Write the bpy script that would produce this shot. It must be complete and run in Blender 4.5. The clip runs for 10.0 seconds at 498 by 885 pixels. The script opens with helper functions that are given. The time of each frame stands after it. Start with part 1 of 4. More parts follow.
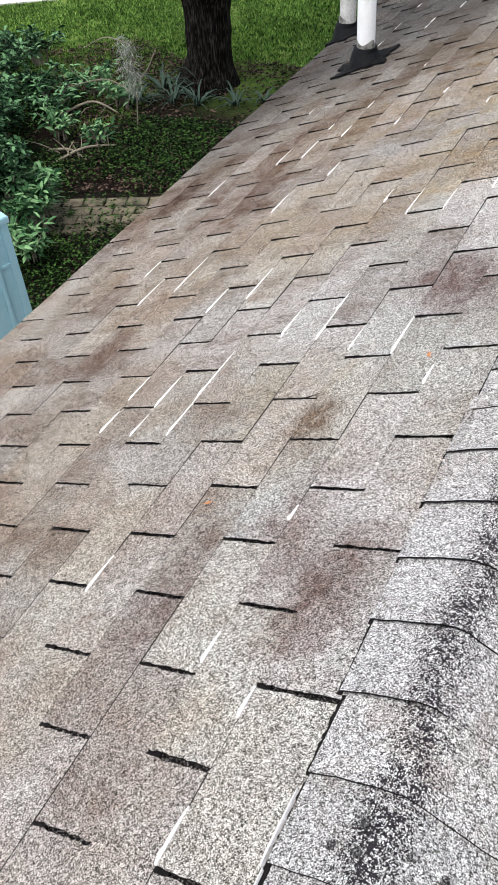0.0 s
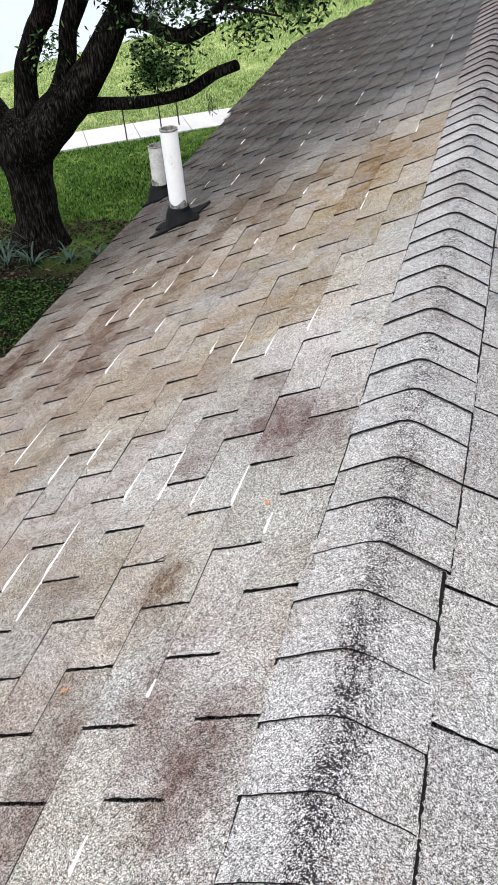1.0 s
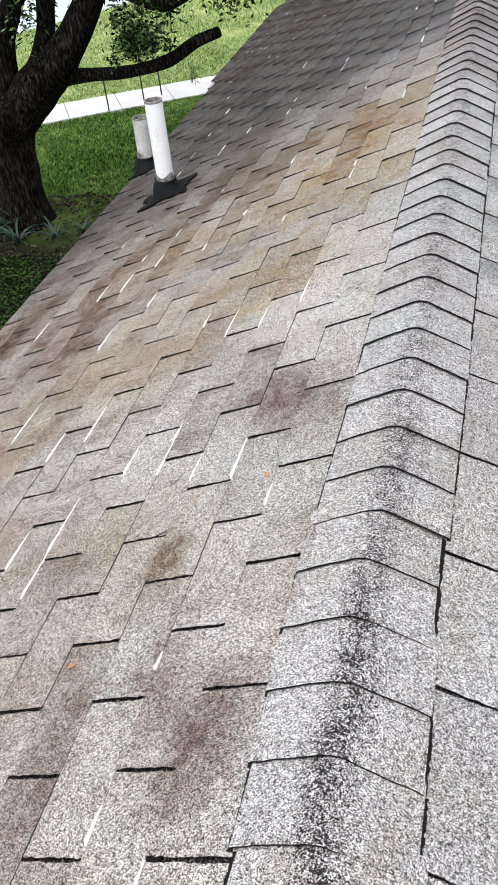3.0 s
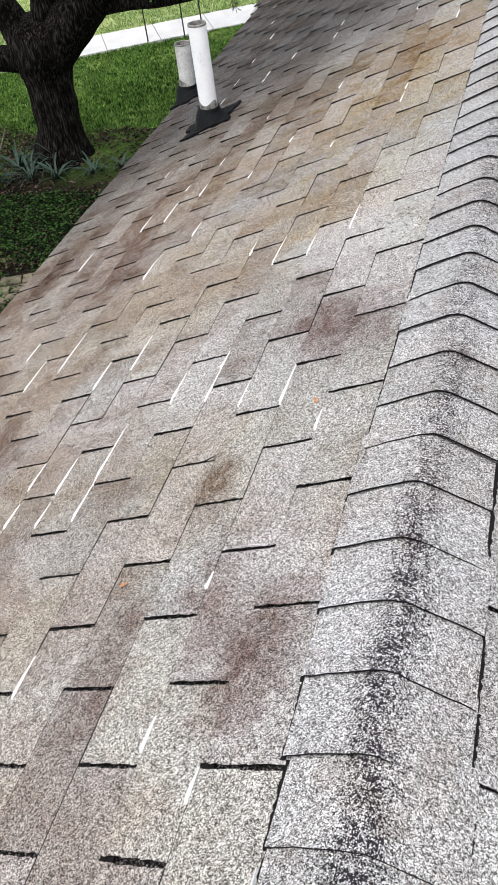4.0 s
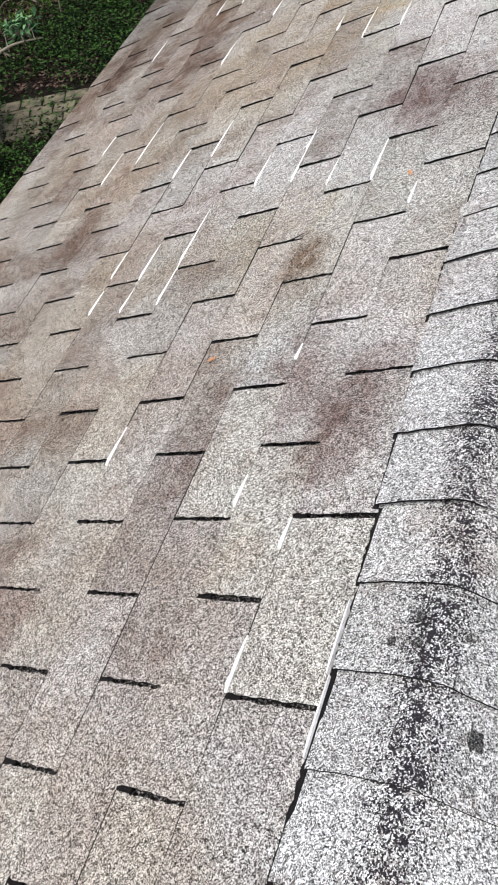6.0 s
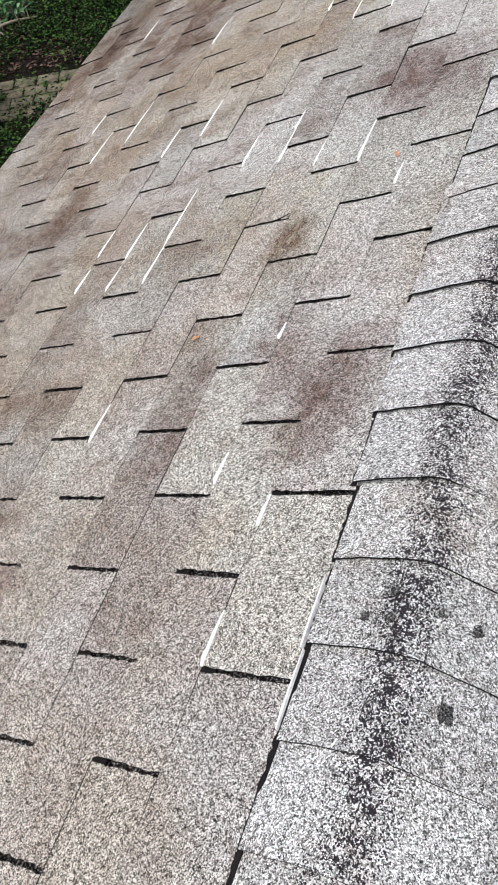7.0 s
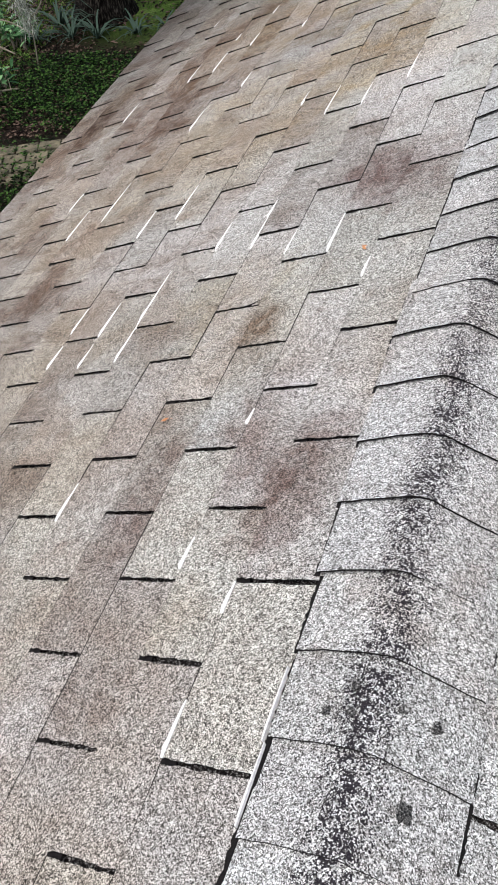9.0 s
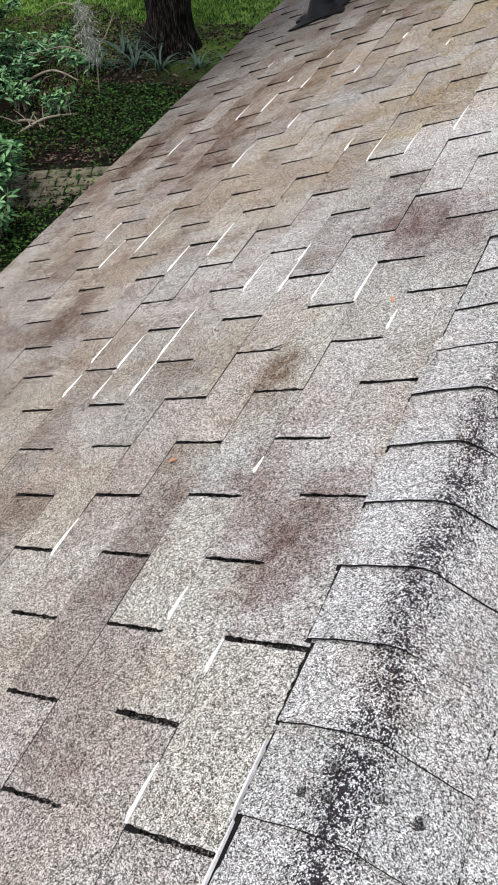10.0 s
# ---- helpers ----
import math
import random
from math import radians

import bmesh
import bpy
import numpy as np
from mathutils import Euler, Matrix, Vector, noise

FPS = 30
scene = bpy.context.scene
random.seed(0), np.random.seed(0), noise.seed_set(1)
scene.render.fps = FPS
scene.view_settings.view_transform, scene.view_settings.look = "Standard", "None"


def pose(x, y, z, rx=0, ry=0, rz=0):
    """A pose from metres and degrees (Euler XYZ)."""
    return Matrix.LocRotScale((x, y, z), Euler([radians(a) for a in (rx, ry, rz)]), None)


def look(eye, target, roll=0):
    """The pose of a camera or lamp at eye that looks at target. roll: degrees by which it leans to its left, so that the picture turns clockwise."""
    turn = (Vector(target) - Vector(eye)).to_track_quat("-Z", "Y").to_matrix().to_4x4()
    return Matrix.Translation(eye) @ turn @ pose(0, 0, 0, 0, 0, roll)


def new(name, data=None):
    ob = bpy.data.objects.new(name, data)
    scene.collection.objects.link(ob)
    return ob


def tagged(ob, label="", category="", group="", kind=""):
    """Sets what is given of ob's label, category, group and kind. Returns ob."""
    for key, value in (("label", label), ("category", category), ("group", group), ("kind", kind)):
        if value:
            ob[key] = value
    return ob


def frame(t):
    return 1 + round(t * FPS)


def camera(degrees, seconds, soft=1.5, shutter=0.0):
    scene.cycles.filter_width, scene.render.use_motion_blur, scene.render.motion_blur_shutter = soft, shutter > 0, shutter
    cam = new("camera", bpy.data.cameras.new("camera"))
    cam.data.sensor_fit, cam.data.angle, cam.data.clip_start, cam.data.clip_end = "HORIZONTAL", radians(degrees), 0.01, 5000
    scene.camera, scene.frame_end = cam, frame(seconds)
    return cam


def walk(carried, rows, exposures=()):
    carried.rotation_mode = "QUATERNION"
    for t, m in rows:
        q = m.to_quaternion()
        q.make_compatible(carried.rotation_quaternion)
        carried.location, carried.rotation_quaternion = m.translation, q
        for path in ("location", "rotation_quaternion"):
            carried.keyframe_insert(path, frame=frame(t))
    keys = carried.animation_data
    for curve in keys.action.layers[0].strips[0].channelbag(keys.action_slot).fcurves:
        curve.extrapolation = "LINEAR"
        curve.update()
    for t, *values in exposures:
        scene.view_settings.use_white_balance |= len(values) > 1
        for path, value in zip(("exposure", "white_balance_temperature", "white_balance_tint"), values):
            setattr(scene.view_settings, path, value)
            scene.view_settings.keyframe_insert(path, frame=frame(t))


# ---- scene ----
cam = camera(32.00, 10.0, soft=0.7)
PATH = [
    (0, (0.115, -0.599, 5.565), (-0.621, 0.631, 4.171), -5.2),
    (0.2, (0.125, -0.586, 5.569), (-0.577, 0.720, 4.227), -5.5),
    (0.5, (0.145, -0.559, 5.588), (-0.475, 0.865, 4.327), -6.4),
    (1, (0.168, -0.531, 5.612), (-0.356, 0.991, 4.425), -5.8),
    (1.5, (0.173, -0.527, 5.631), (-0.321, 1.030, 4.478), -5.6),
    (2, (0.168, -0.529, 5.636), (-0.317, 1.040, 4.494), -5.7),
    (2.2, (0.163, -0.532, 5.640), (-0.316, 1.037, 4.495), -5.5),
    (3.3, (0.150, -0.547, 5.612), (-0.356, 0.910, 4.339), -7.5),
    (3.5, (0.142, -0.551, 5.604), (-0.367, 0.894, 4.319), -7.4),
    (4, (0.129, -0.569, 5.592), (-0.438, 0.811, 4.260), -9.0),
    (4.5, (0.119, -0.600, 5.578), (-0.521, 0.702, 4.201), -10.7),
    (5, (0.122, -0.606, 5.561), (-0.545, 0.659, 4.163), -11.9),
    (5.5, (0.112, -0.629, 5.534), (-0.574, 0.592, 4.106), -13.5),
    (5.7, (0.111, -0.644, 5.523), (-0.582, 0.516, 4.048), -15.1),
    (6, (0.101, -0.662, 5.503), (-0.559, 0.396, 3.940), -15.4),
    (6.2, (0.103, -0.674, 5.504), (-0.545, 0.359, 3.919), -15.0),
    (7.3, (0.135, -0.662, 5.493), (-0.494, 0.386, 3.910), -13.8),
    (7.5, (0.141, -0.654, 5.496), (-0.462, 0.425, 3.923), -12.7),
    (8, (0.143, -0.645, 5.506), (-0.424, 0.490, 3.960), -10.8),
    (8.5, (0.129, -0.644, 5.521), (-0.433, 0.511, 3.988), -9.8),
    (9, (0.126, -0.652, 5.536), (-0.472, 0.524, 4.033), -9.6),
    (9.5, (0.111, -0.662, 5.540), (-0.513, 0.531, 4.062), -8.8),
    (9.8, (0.109, -0.638, 5.539), (-0.540, 0.553, 4.071), -7.4),
    (10, (0.143, -0.582, 5.509), (-0.538, 0.622, 4.064), -6.8),
]
walk(cam, [(t, look(e, g, r)) for t, e, g, r in PATH], [(0.0, 1.07), (0.7, 1.07), (2.0, 1.13), (3.6, 1.04), (5.0, 1.00), (6.0, 1.02), (7.5, 0.94), (8.5, 0.96), (9.5, 0.97), (10.0, 0.98)])

# ---- light ----
SUN_EL, SUN_AZ = radians(72), radians(190)
world = bpy.data.worlds.new("overcast_sky")
scene.world = world
world.use_nodes = True
wn = world.node_tree
sky = wn.nodes.new("ShaderNodeTexSky")
sky.sky_type, sky.sun_disc, sky.sun_elevation, sky.sun_rotation = "NISHITA", False, SUN_EL, SUN_AZ
sky.air_density, sky.dust_density, sky.ozone_density = 1.0, 4.0, 1.0
grey = wn.nodes.new("ShaderNodeHueSaturation")
grey.inputs["Saturation"].default_value = 0.5
wn.links.new(sky.outputs["Color"], grey.inputs["Color"])
wn.links.new(grey.outputs["Color"], wn.nodes["Background"].inputs["Color"])
wn.nodes["Background"].inputs["Strength"].default_value = 0.16
lamp = bpy.data.lights.new("sun", "SUN")
lamp.energy, lamp.angle, lamp.color = 0.5, radians(50), (1.0, 0.98, 0.95)
sun = new("sun", lamp)
sun_dir = Vector((math.sin(SUN_AZ) * math.cos(SUN_EL), math.cos(SUN_AZ) * math.cos(SUN_EL), math.sin(SUN_EL)))
sun.matrix_world = look(sun_dir * 30, (0, 0, 0))

# ---- plan of the roof ----
PITCH = radians(22.6)
CP, SP = math.cos(PITCH), math.sin(PITCH)
RIDGE_Z, APEX_U = 4.45, 0.30
TAB, EXPOSE, CAP, CAP_HALF = 0.305, 0.127, 0.1333, 0.145
EAVE_U, ROOF_BACK, ROOF_END = -1.900, -3.0, 8.95
STEP_S, STEP_U = 6.28, 0.085  # the far part of the roof reaches lower


def on_left(u, s, w=0.0):
    """A place on the garden slope: u up the slope, s along the ridge, w off the boards."""
    return Vector(((u - APEX_U) * CP - w * SP, s, RIDGE_Z + (u - APEX_U) * SP + w * CP))


def on_right(d, s, w=0.0):
    return Vector((d * CP + w * SP, s, RIDGE_Z - d * SP + w * CP))


# ---- materials ----
class Mat:
    """Short hand for building a node material."""

    def __init__(self, name, rough=0.8, metal=0.0):
        self.m = bpy.data.materials.new(name)
        self.m.use_nodes = True
        self.t = self.m.node_tree
        self.b = self.t.nodes["Principled BSDF"]
        self.b.inputs["Roughness"].default_value = rough
        self.b.inputs["Metallic"].default_value = metal
        self.geo = self.t.nodes.new("ShaderNodeNewGeometry")
        self.pos = self.geo.outputs["Position"]

    def put(self, sock, value):
        if hasattr(value, "is_linked"):
            self.t.links.new(value, sock)
        else:
            sock.default_value = value

    def noise(self, scale, detail=3.0, rough=0.5, vec=None):
        n = self.t.nodes.new("ShaderNodeTexNoise")
        self.put(n.inputs["Vector"], vec or self.pos)
        n.inputs["Scale"].default_value, n.inputs["Detail"].default_value, n.inputs["Roughness"].default_value = scale, detail, rough
        return n.outputs["Fac"]

    def cells(self, scale, out="Color", vec=None):
        n = self.t.nodes.new("ShaderNodeTexVoronoi")
        self.put(n.inputs["Vector"], vec or self.pos)
        n.inputs["Scale"].default_value = scale
        return n.outputs[out]

    def ramp(self, fac, stops):
        n = self.t.nodes.new("ShaderNodeValToRGB")
        els = n.color_ramp.elements
        while len(els) < len(stops):
            els.new(0.5)
        for e, (p, c) in zip(els, stops):
            e.position, e.color = p, (*c, 1) if len(c) == 3 else c
        self.put(n.inputs["Fac"], fac)
        return n.outputs["Color"]

    def mix(self, fac, a, b, mode="MIX"):
        n = self.t.nodes.new("ShaderNodeMix")
        n.data_type, n.blend_type = "RGBA", mode
        ins = [i for i in n.inputs if i.type == "RGBA"]
        self.put(n.inputs[0], fac)
        for s, v in zip(ins, (a, b)):
            self.put(s, (*v, 1) if isinstance(v, tuple) and len(v) == 3 else v)
        return [o for o in n.outputs if o.type == "RGBA"][0]

    def math(self, op, a, b=0.0, clamp=False):
        n = self.t.nodes.new("ShaderNodeMath")
        n.operation, n.use_clamp = op, clamp
        self.put(n.inputs[0], a), self.put(n.inputs[1], b)
        return n.outputs[0]

    def span(self, v, lo, hi, to0=0.0, to1=1.0):
        n = self.t.nodes.new("ShaderNodeMapRange")
        n.interpolation_type = "SMOOTHSTEP"
        self.put(n.inputs["Value"], v)
        for k, x in zip(("From Min", "From Max", "To Min", "To Max"), (lo, hi, to0, to1)):
            n.inputs[k].default_value = x
        return n.outputs["Result"]

    def axis(self, i, vec=None):
        n = self.t.nodes.new("ShaderNodeSeparateXYZ")
        self.put(n.inputs[0], vec or self.pos)
        return n.outputs[i]

    def vec(self, op, a, b):
        n = self.t.nodes.new("ShaderNodeVectorMath")
        n.operation = op
        self.put(n.inputs[0], a), self.put(n.inputs[1], b)
        return n.outputs["Value"] if op == "LENGTH" else n.outputs["Vector"]

    def blot(self, x, y, rx, ry, ragged):
        """A stain with soft, ragged edges round a place seen from above."""
        v = self.vec("MULTIPLY", self.vec("SUBTRACT", self.pos, (x, y, 0)), (1 / rx, 1 / ry, 0))
        d = self.math("ADD", self.vec("LENGTH", v, (0, 0, 0)), self.math("MULTIPLY", self.math("SUBTRACT", ragged, 0.5), 2.4))
        return self.span(d, 0.2, 1.4, 1.0, 0.0)

    def random(self, island=False):
        if island:
            return self.geo.outputs["Random Per Island"]
        return self.t.nodes.new("ShaderNodeObjectInfo").outputs["Random"]

    def bump(self, height, strength, distance):
        n = self.t.nodes.new("ShaderNodeBump")
        n.inputs["Strength"].default_value, n.inputs["Distance"].default_value = strength, distance
        self.put(n.inputs["Height"], height)
        self.t.links.new(n.outputs["Normal"], self.b.inputs["Normal"])

    def done(self, color):
        self.put(self.b.inputs["Base Color"], (*color, 1) if isinstance(color, tuple) and len(color) == 3 else color)
        return self.m


# stains on the garden slope: u, s, their reach, colour, strength
BLOTS = [
    (0.05, 0.24, 0.10, 0.14, (0.42, 0.32, 0.29), 0.95),
    (0.04, 0.14, 0.08, 0.10, (0.58, 0.46, 0.43), 0.70),
    (-0.10, 0.32, 0.08, 0.15, (0.50, 0.39, 0.36), 0.90),
    (-0.23, 0.66, 0.07, 0.11, (0.38, 0.29, 0.24), 1.15),
    (-0.06, 0.56, 0.07, 0.12, (0.58, 0.49, 0.45), 0.60),
    (0.06, 1.20, 0.11, 0.18, (0.47, 0.37, 0.35), 0.90),
    (-0.08, 1.22, 0.11, 0.15, (0.48, 0.37, 0.35), 0.95),
    (-1.20, 1.04, 0.17, 0.13, (0.46, 0.34, 0.27), 0.80),
    (-1.76, 2.15, 0.16, 0.40, (0.44, 0.33, 0.26), 0.85),
    (-1.28, 2.13, 0.20, 0.50, (0.44, 0.31, 0.24), 0.70),
    (-1.72, 2.45, 0.18, 0.40, (0.46, 0.35, 0.28), 0.65),
    (-0.45, 0.34, 0.16, 0.16, (0.60, 0.49, 0.44), 0.60),
    (-0.29, 0.18, 0.09, 0.16, (0.54, 0.43, 0.40), 0.65),
    (-0.50, 2.75, 0.38, 0.36, (0.83, 0.72, 0.54), 0.85),
    (-0.05, 2.80, 0.34, 0.50, (0.81, 0.69, 0.50), 0.95),
    (0.02, 3.45, 0.30, 0.45, (0.77, 0.65, 0.48), 0.90),
    (-0.28, 3.32, 0.34, 0.40, (0.79, 0.67, 0.50), 0.85),
    (-0.80, 3.40, 0.40, 0.40, (0.62, 0.54, 0.45), 0.90),
    (-0.32, 0.78, 0.20, 0.18, (0.84, 0.73, 0.55), 0.60),
    (-1.25, 0.70, 0.22, 0.12, (0.50, 0.38, 0.30), 0.65),
    (-1.00, 0.28, 0.20, 0.14, (0.58, 0.46, 0.38), 0.60),
    (-1.60, 1.45, 0.14, 0.30, (0.56, 0.45, 0.38), 0.60),
    (-0.30, -0.25, 0.55, 0.34, (0.80, 0.73, 0.70), 0.55),
    (-0.62, -0.15, 0.20, 0.16, (0.62, 0.50, 0.46), 0.50),
    (-0.66, 2.08, 0.35, 0.16, (0.82, 0.68, 0.50), 0.60),
    (-0.20, 2.05, 0.30, 0.30, (0.88, 0.78, 0.62), 0.80),
    (-0.75, 1.75, 0.40, 0.30, (0.86, 0.75, 0.60), 0.75),
    (-1.10, 2.60, 0.35, 0.40, (0.72, 0.60, 0.47), 0.80),
]
PALE = [(0.09, 0.42, 0.08, 0.13), (-0.15, 1.72, 0.18, 0.22), (-0.74, 1.15, 0.34, 0.26), (-0.02, 0.46, 0.06, 0.05)]


def shingle_material(name, garden, island=False, ridge=False):
    m = Mat(name, 0.92)
    m.b.inputs["Specular IOR Level"].default_value = 0.14
    broad, mid = m.noise(2.2, 4.0), m.noise(9.0, 4.0, 0.6)
    grain = m.axis(0, m.cells(590.0))
    clump = m.axis(1, m.cells(235.0))
    grit = m.noise(390.0, 3.0, 0.75)
    speck = m.math("ADD", m.math("MULTIPLY", grain, 0.52), m.math("ADD", m.math("MULTIPLY", clump, 0.15), m.math("MULTIPLY", grit, 0.49)))
    base = m.ramp(speck, [(0.27, (0.010, 0.010, 0.010)), (0.42, (0.105, 0.103, 0.096)), (0.60, (0.332, 0.336, 0.322)), (0.84, (0.760, 0.770, 0.755))])
    shade = m.span(m.random(island), 0.0, 1.0, 0.96, 1.12) if ridge else m.span(m.random(island), 0.0, 1.0, 0.90, 1.11)
    tone = m.t.nodes.new("ShaderNodeCombineColor")
    for i in range(3):
        m.put(tone.inputs[i], shade)
    col = m.mix(1.0, base, tone.outputs[0], "MULTIPLY")
    # each shingle leans to rose, buff or grey
    pick = m.math("FRACT", m.math("MULTIPLY", m.random(island), 17.31))
    cast = m.ramp(pick, [(0.0, (1.01, 0.99, 0.99)), (0.35, (0.94, 0.905, 0.90)), (0.65, (1.0, 0.995, 0.95)), (1.0, (1.0, 1.01, 1.02))])
    col = m.mix(0.25 if ridge or not garden else 0.85, col, cast, "MULTIPLY")
    if garden:
        # tannin from the tree: browner towards the eave
        eave = m.span(m.math("ADD", m.axis(0), m.math("MULTIPLY", broad, 0.9)), -1.0, 0.50, 1.0, 0.0)
        col = m.mix(m.math("MULTIPLY", eave, 0.55), col, (0.71, 0.615, 0.53), "MULTIPLY")
        patch = m.span(m.noise(3.6, 4.0, 0.62, m.vec("ADD", m.pos, (3.7, 1.9, 0.0))), 0.46, 0.62)
        col = m.mix(m.math("MULTIPLY", m.math("MULTIPLY", eave, patch), 0.75), col, (0.66, 0.56, 0.49), "MULTIPLY")
        # runoff drawn out down the slope, stronger on some tabs
        run = m.span(m.noise(5.0, 5.0, 0.68, m.vec("MULTIPLY", m.pos, (0.62, 2.0, 1.0))), 0.47, 0.64)
        run = m.math("MULTIPLY", run, m.span(m.math("ADD", m.axis(0), m.math("MULTIPLY", broad, 1.2)), -1.0, 0.75, 0.85, 0.25))
        run = m.math("MULTIPLY", run, m.span(m.noise(30.0, 5.0, 0.7), 0.38, 0.62, 0.35, 1.1))
        col = m.mix(m.math("MULTIPLY", run, m.span(m.random(island), 0.0, 1.0, 0.95, 0.60)), col, (0.50, 0.405, 0.355), "MULTIPLY")
    warm = m.span(broad, 0.42, 0.66)
    col = m.mix(m.math("MULTIPLY", warm, 0.6 if garden else 0.4), col, (0.88, 0.79, 0.68) if garden else (0.84, 0.76, 0.70), "MULTIPLY")
    col = m.mix(m.math("MULTIPLY", m.span(mid, 0.52, 0.70), 0.45), col, (0.66, 0.57, 0.52), "MULTIPLY")
    m.put(m.b.inputs["Roughness"], 0.92)
    if garden:
        lay = m.math("MULTIPLY", m.span(m.random(island), 0.0, 1.0, 1.22, 0.55), m.span(m.noise(24.0, 5.0, 0.7), 0.36, 0.62, 0.60, 1.08))
        for u, s, ru, rs, c, k in BLOTS:
            col = m.mix(m.math("MULTIPLY", m.blot((u - APEX_U) * CP, s, ru, rs, mid), m.math("MULTIPLY", lay, k)), col, c, "MULTIPLY")
        for u, s, ru, rs in PALE:
            col = m.mix(m.math("MULTIPLY", m.blot((u - APEX_U) * CP, s, ru, rs, mid), 0.45), col, (1.30, 1.30, 1.34), "MULTIPLY")
        # the end under the oak is much darker and greyer
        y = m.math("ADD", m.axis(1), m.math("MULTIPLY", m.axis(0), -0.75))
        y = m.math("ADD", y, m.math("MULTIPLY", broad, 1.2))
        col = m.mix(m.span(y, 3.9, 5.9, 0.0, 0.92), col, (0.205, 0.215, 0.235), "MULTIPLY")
    if ridge:
        # black algae along the crest, broken by the granules
        off = m.math("ABSOLUTE", m.math("SUBTRACT", m.axis(0), m.math("MULTIPLY", m.math("SUBTRACT", m.noise(4.0, 2.0), 0.5), 0.07)))
        band = m.math("MULTIPLY", m.span(off, 0.0, 0.066, 1.0, 0.0), m.span(m.noise(7.0, 3.0), 0.26, 0.50, 0.62, 1.0))
        band = m.math("MULTIPLY", band, m.span(m.axis(1), 0.0, 1.6, 1.12, 0.60))
        band = m.math("MULTIPLY", band, m.span(m.noise(38.0, 4.0, 0.7), 0.36, 0.62, 0.30, 1.25))
        hit = m.span(m.math("ADD", m.math("MULTIPLY", band, 0.56), m.axis(1, m.cells(470.0))), 0.98, 1.02)
        col = m.mix(m.math("MULTIPLY", hit, 0.96), col, (0.009, 0.006, 0.010))
        # caps grow darker towards the far end
        y = m.axis(1)
        col = m.mix(m.span(m.math("ADD", y, m.math("MULTIPLY", broad, 1.2)), 3.2, 5.4, 0.0, 0.8), col, (0.46, 0.40, 0.40), "MULTIPLY")
    col = m.mix(m.span(m.noise(75.0, 3.0, 0.7), 0.40, 0.62, 0.0, 0.36), col, (0.50, 0.45, 0.44), "MULTIPLY")
    if not garden:
        col = m.mix(1.0, col, (1.0, 1.0, 1.02), "MULTIPLY")
    m.bump(speck, 0.8, 0.0025)
    return m.done(col)


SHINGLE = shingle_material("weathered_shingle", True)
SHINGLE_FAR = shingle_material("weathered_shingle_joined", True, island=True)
SHINGLE_R = shingle_material("grey_shingle", False)
SHINGLE_RFAR = shingle_material("grey_shingle_joined", False, island=True)
SHINGLE_CAP = shingle_material("ridge_shingle", False, ridge=True)


def simple(name, rough, stops, scale, bump=0.3, dist=0.004, fine=8.0, metal=0.0, island=False, sheen=0.5):
    """A surface with a broad and a fine variation."""
    m = Mat(name, rough, metal)
    m.b.inputs["Specular IOR Level"].default_value = sheen
    f = m.math("ADD", m.math("MULTIPLY", m.noise(scale, 4.0, 0.6), 0.65), m.math("MULTIPLY", m.noise(scale * fine, 3.0, 0.6), 0.35))
    if island:
        f = m.math("ADD", m.math("MULTIPLY", f, 0.5), m.math("MULTIPLY", m.random(True), 0.5))
    m.bump(m.noise(scale * fine, 3.0, 0.6), bump, dist)
    return m.done(m.ramp(f, stops))


UNDERLAY = simple("dark_underlay", 0.95, [(0.44, (0.007, 0.006, 0.006)), (0.54, (0.035, 0.032, 0.032)), (0.62, (0.34, 0.33, 0.32))], 240, fine=3.0, sheen=0.08)
EDGE = simple("asphalt_edge", 0.9, [(0.3, (0.004, 0.004, 0.004)), (0.7, (0.016, 0.014, 0.014))], 60, sheen=0.08)
PALE_STRIP = simple("unweathered_granules", 0.85, [(0.3, (0.46, 0.455, 0.445)), (0.62, (0.82, 0.81, 0.80))], 160)
SCUFF = simple("worn_asphalt", 0.95, [(0.44, (0.010, 0.010, 0.010)), (0.54, (0.10, 0.098, 0.095)), (0.64, (0.42, 0.41, 0.40))], 330, 1.0, 0.003, 3.0, sheen=0.1)
PVC = simple("white_plastic", 0.38, [(0.22, (0.42, 0.42, 0.38)), (0.40, (0.82, 0.82, 0.80)), (0.7, (0.90, 0.90, 0.89))], 9, 0.1, 0.001)
PVC_OLD = simple("stained_plastic", 0.6, [(0.3, (0.14, 0.14, 0.12)), (0.5, (0.46, 0.45, 0.42)), (0.7, (0.66, 0.65, 0.62))], 14, 0.1, 0.001)
GRIME = simple("black_grime", 0.9, [(0.35, (0.03, 0.03, 0.025)), (0.6, (0.30, 0.29, 0.26))], 40, 0.3, 0.001)
RUBBER = simple("black_rubber", 0.6, [(0.3, (0.003, 0.0035, 0.004)), (0.7, (0.008, 0.009, 0.010))], 30, 0.3, 0.002, sheen=0.12)
TAR = simple("roof_tar", 0.6, [(0.3, (0.004, 0.004, 0.004)), (0.7, (0.012, 0.012, 0.013))], 40, 0.8, 0.006, sheen=0.06)
DRIP = simple("painted_metal", 0.55, [(0.3, (0.20, 0.19, 0.18)), (0.7, (0.42, 0.41, 0.39))], 14)
WALL = simple("painted_stucco", 0.85, [(0.3, (0.55, 0.53, 0.49)), (0.7, (0.66, 0.64, 0.60))], 8)
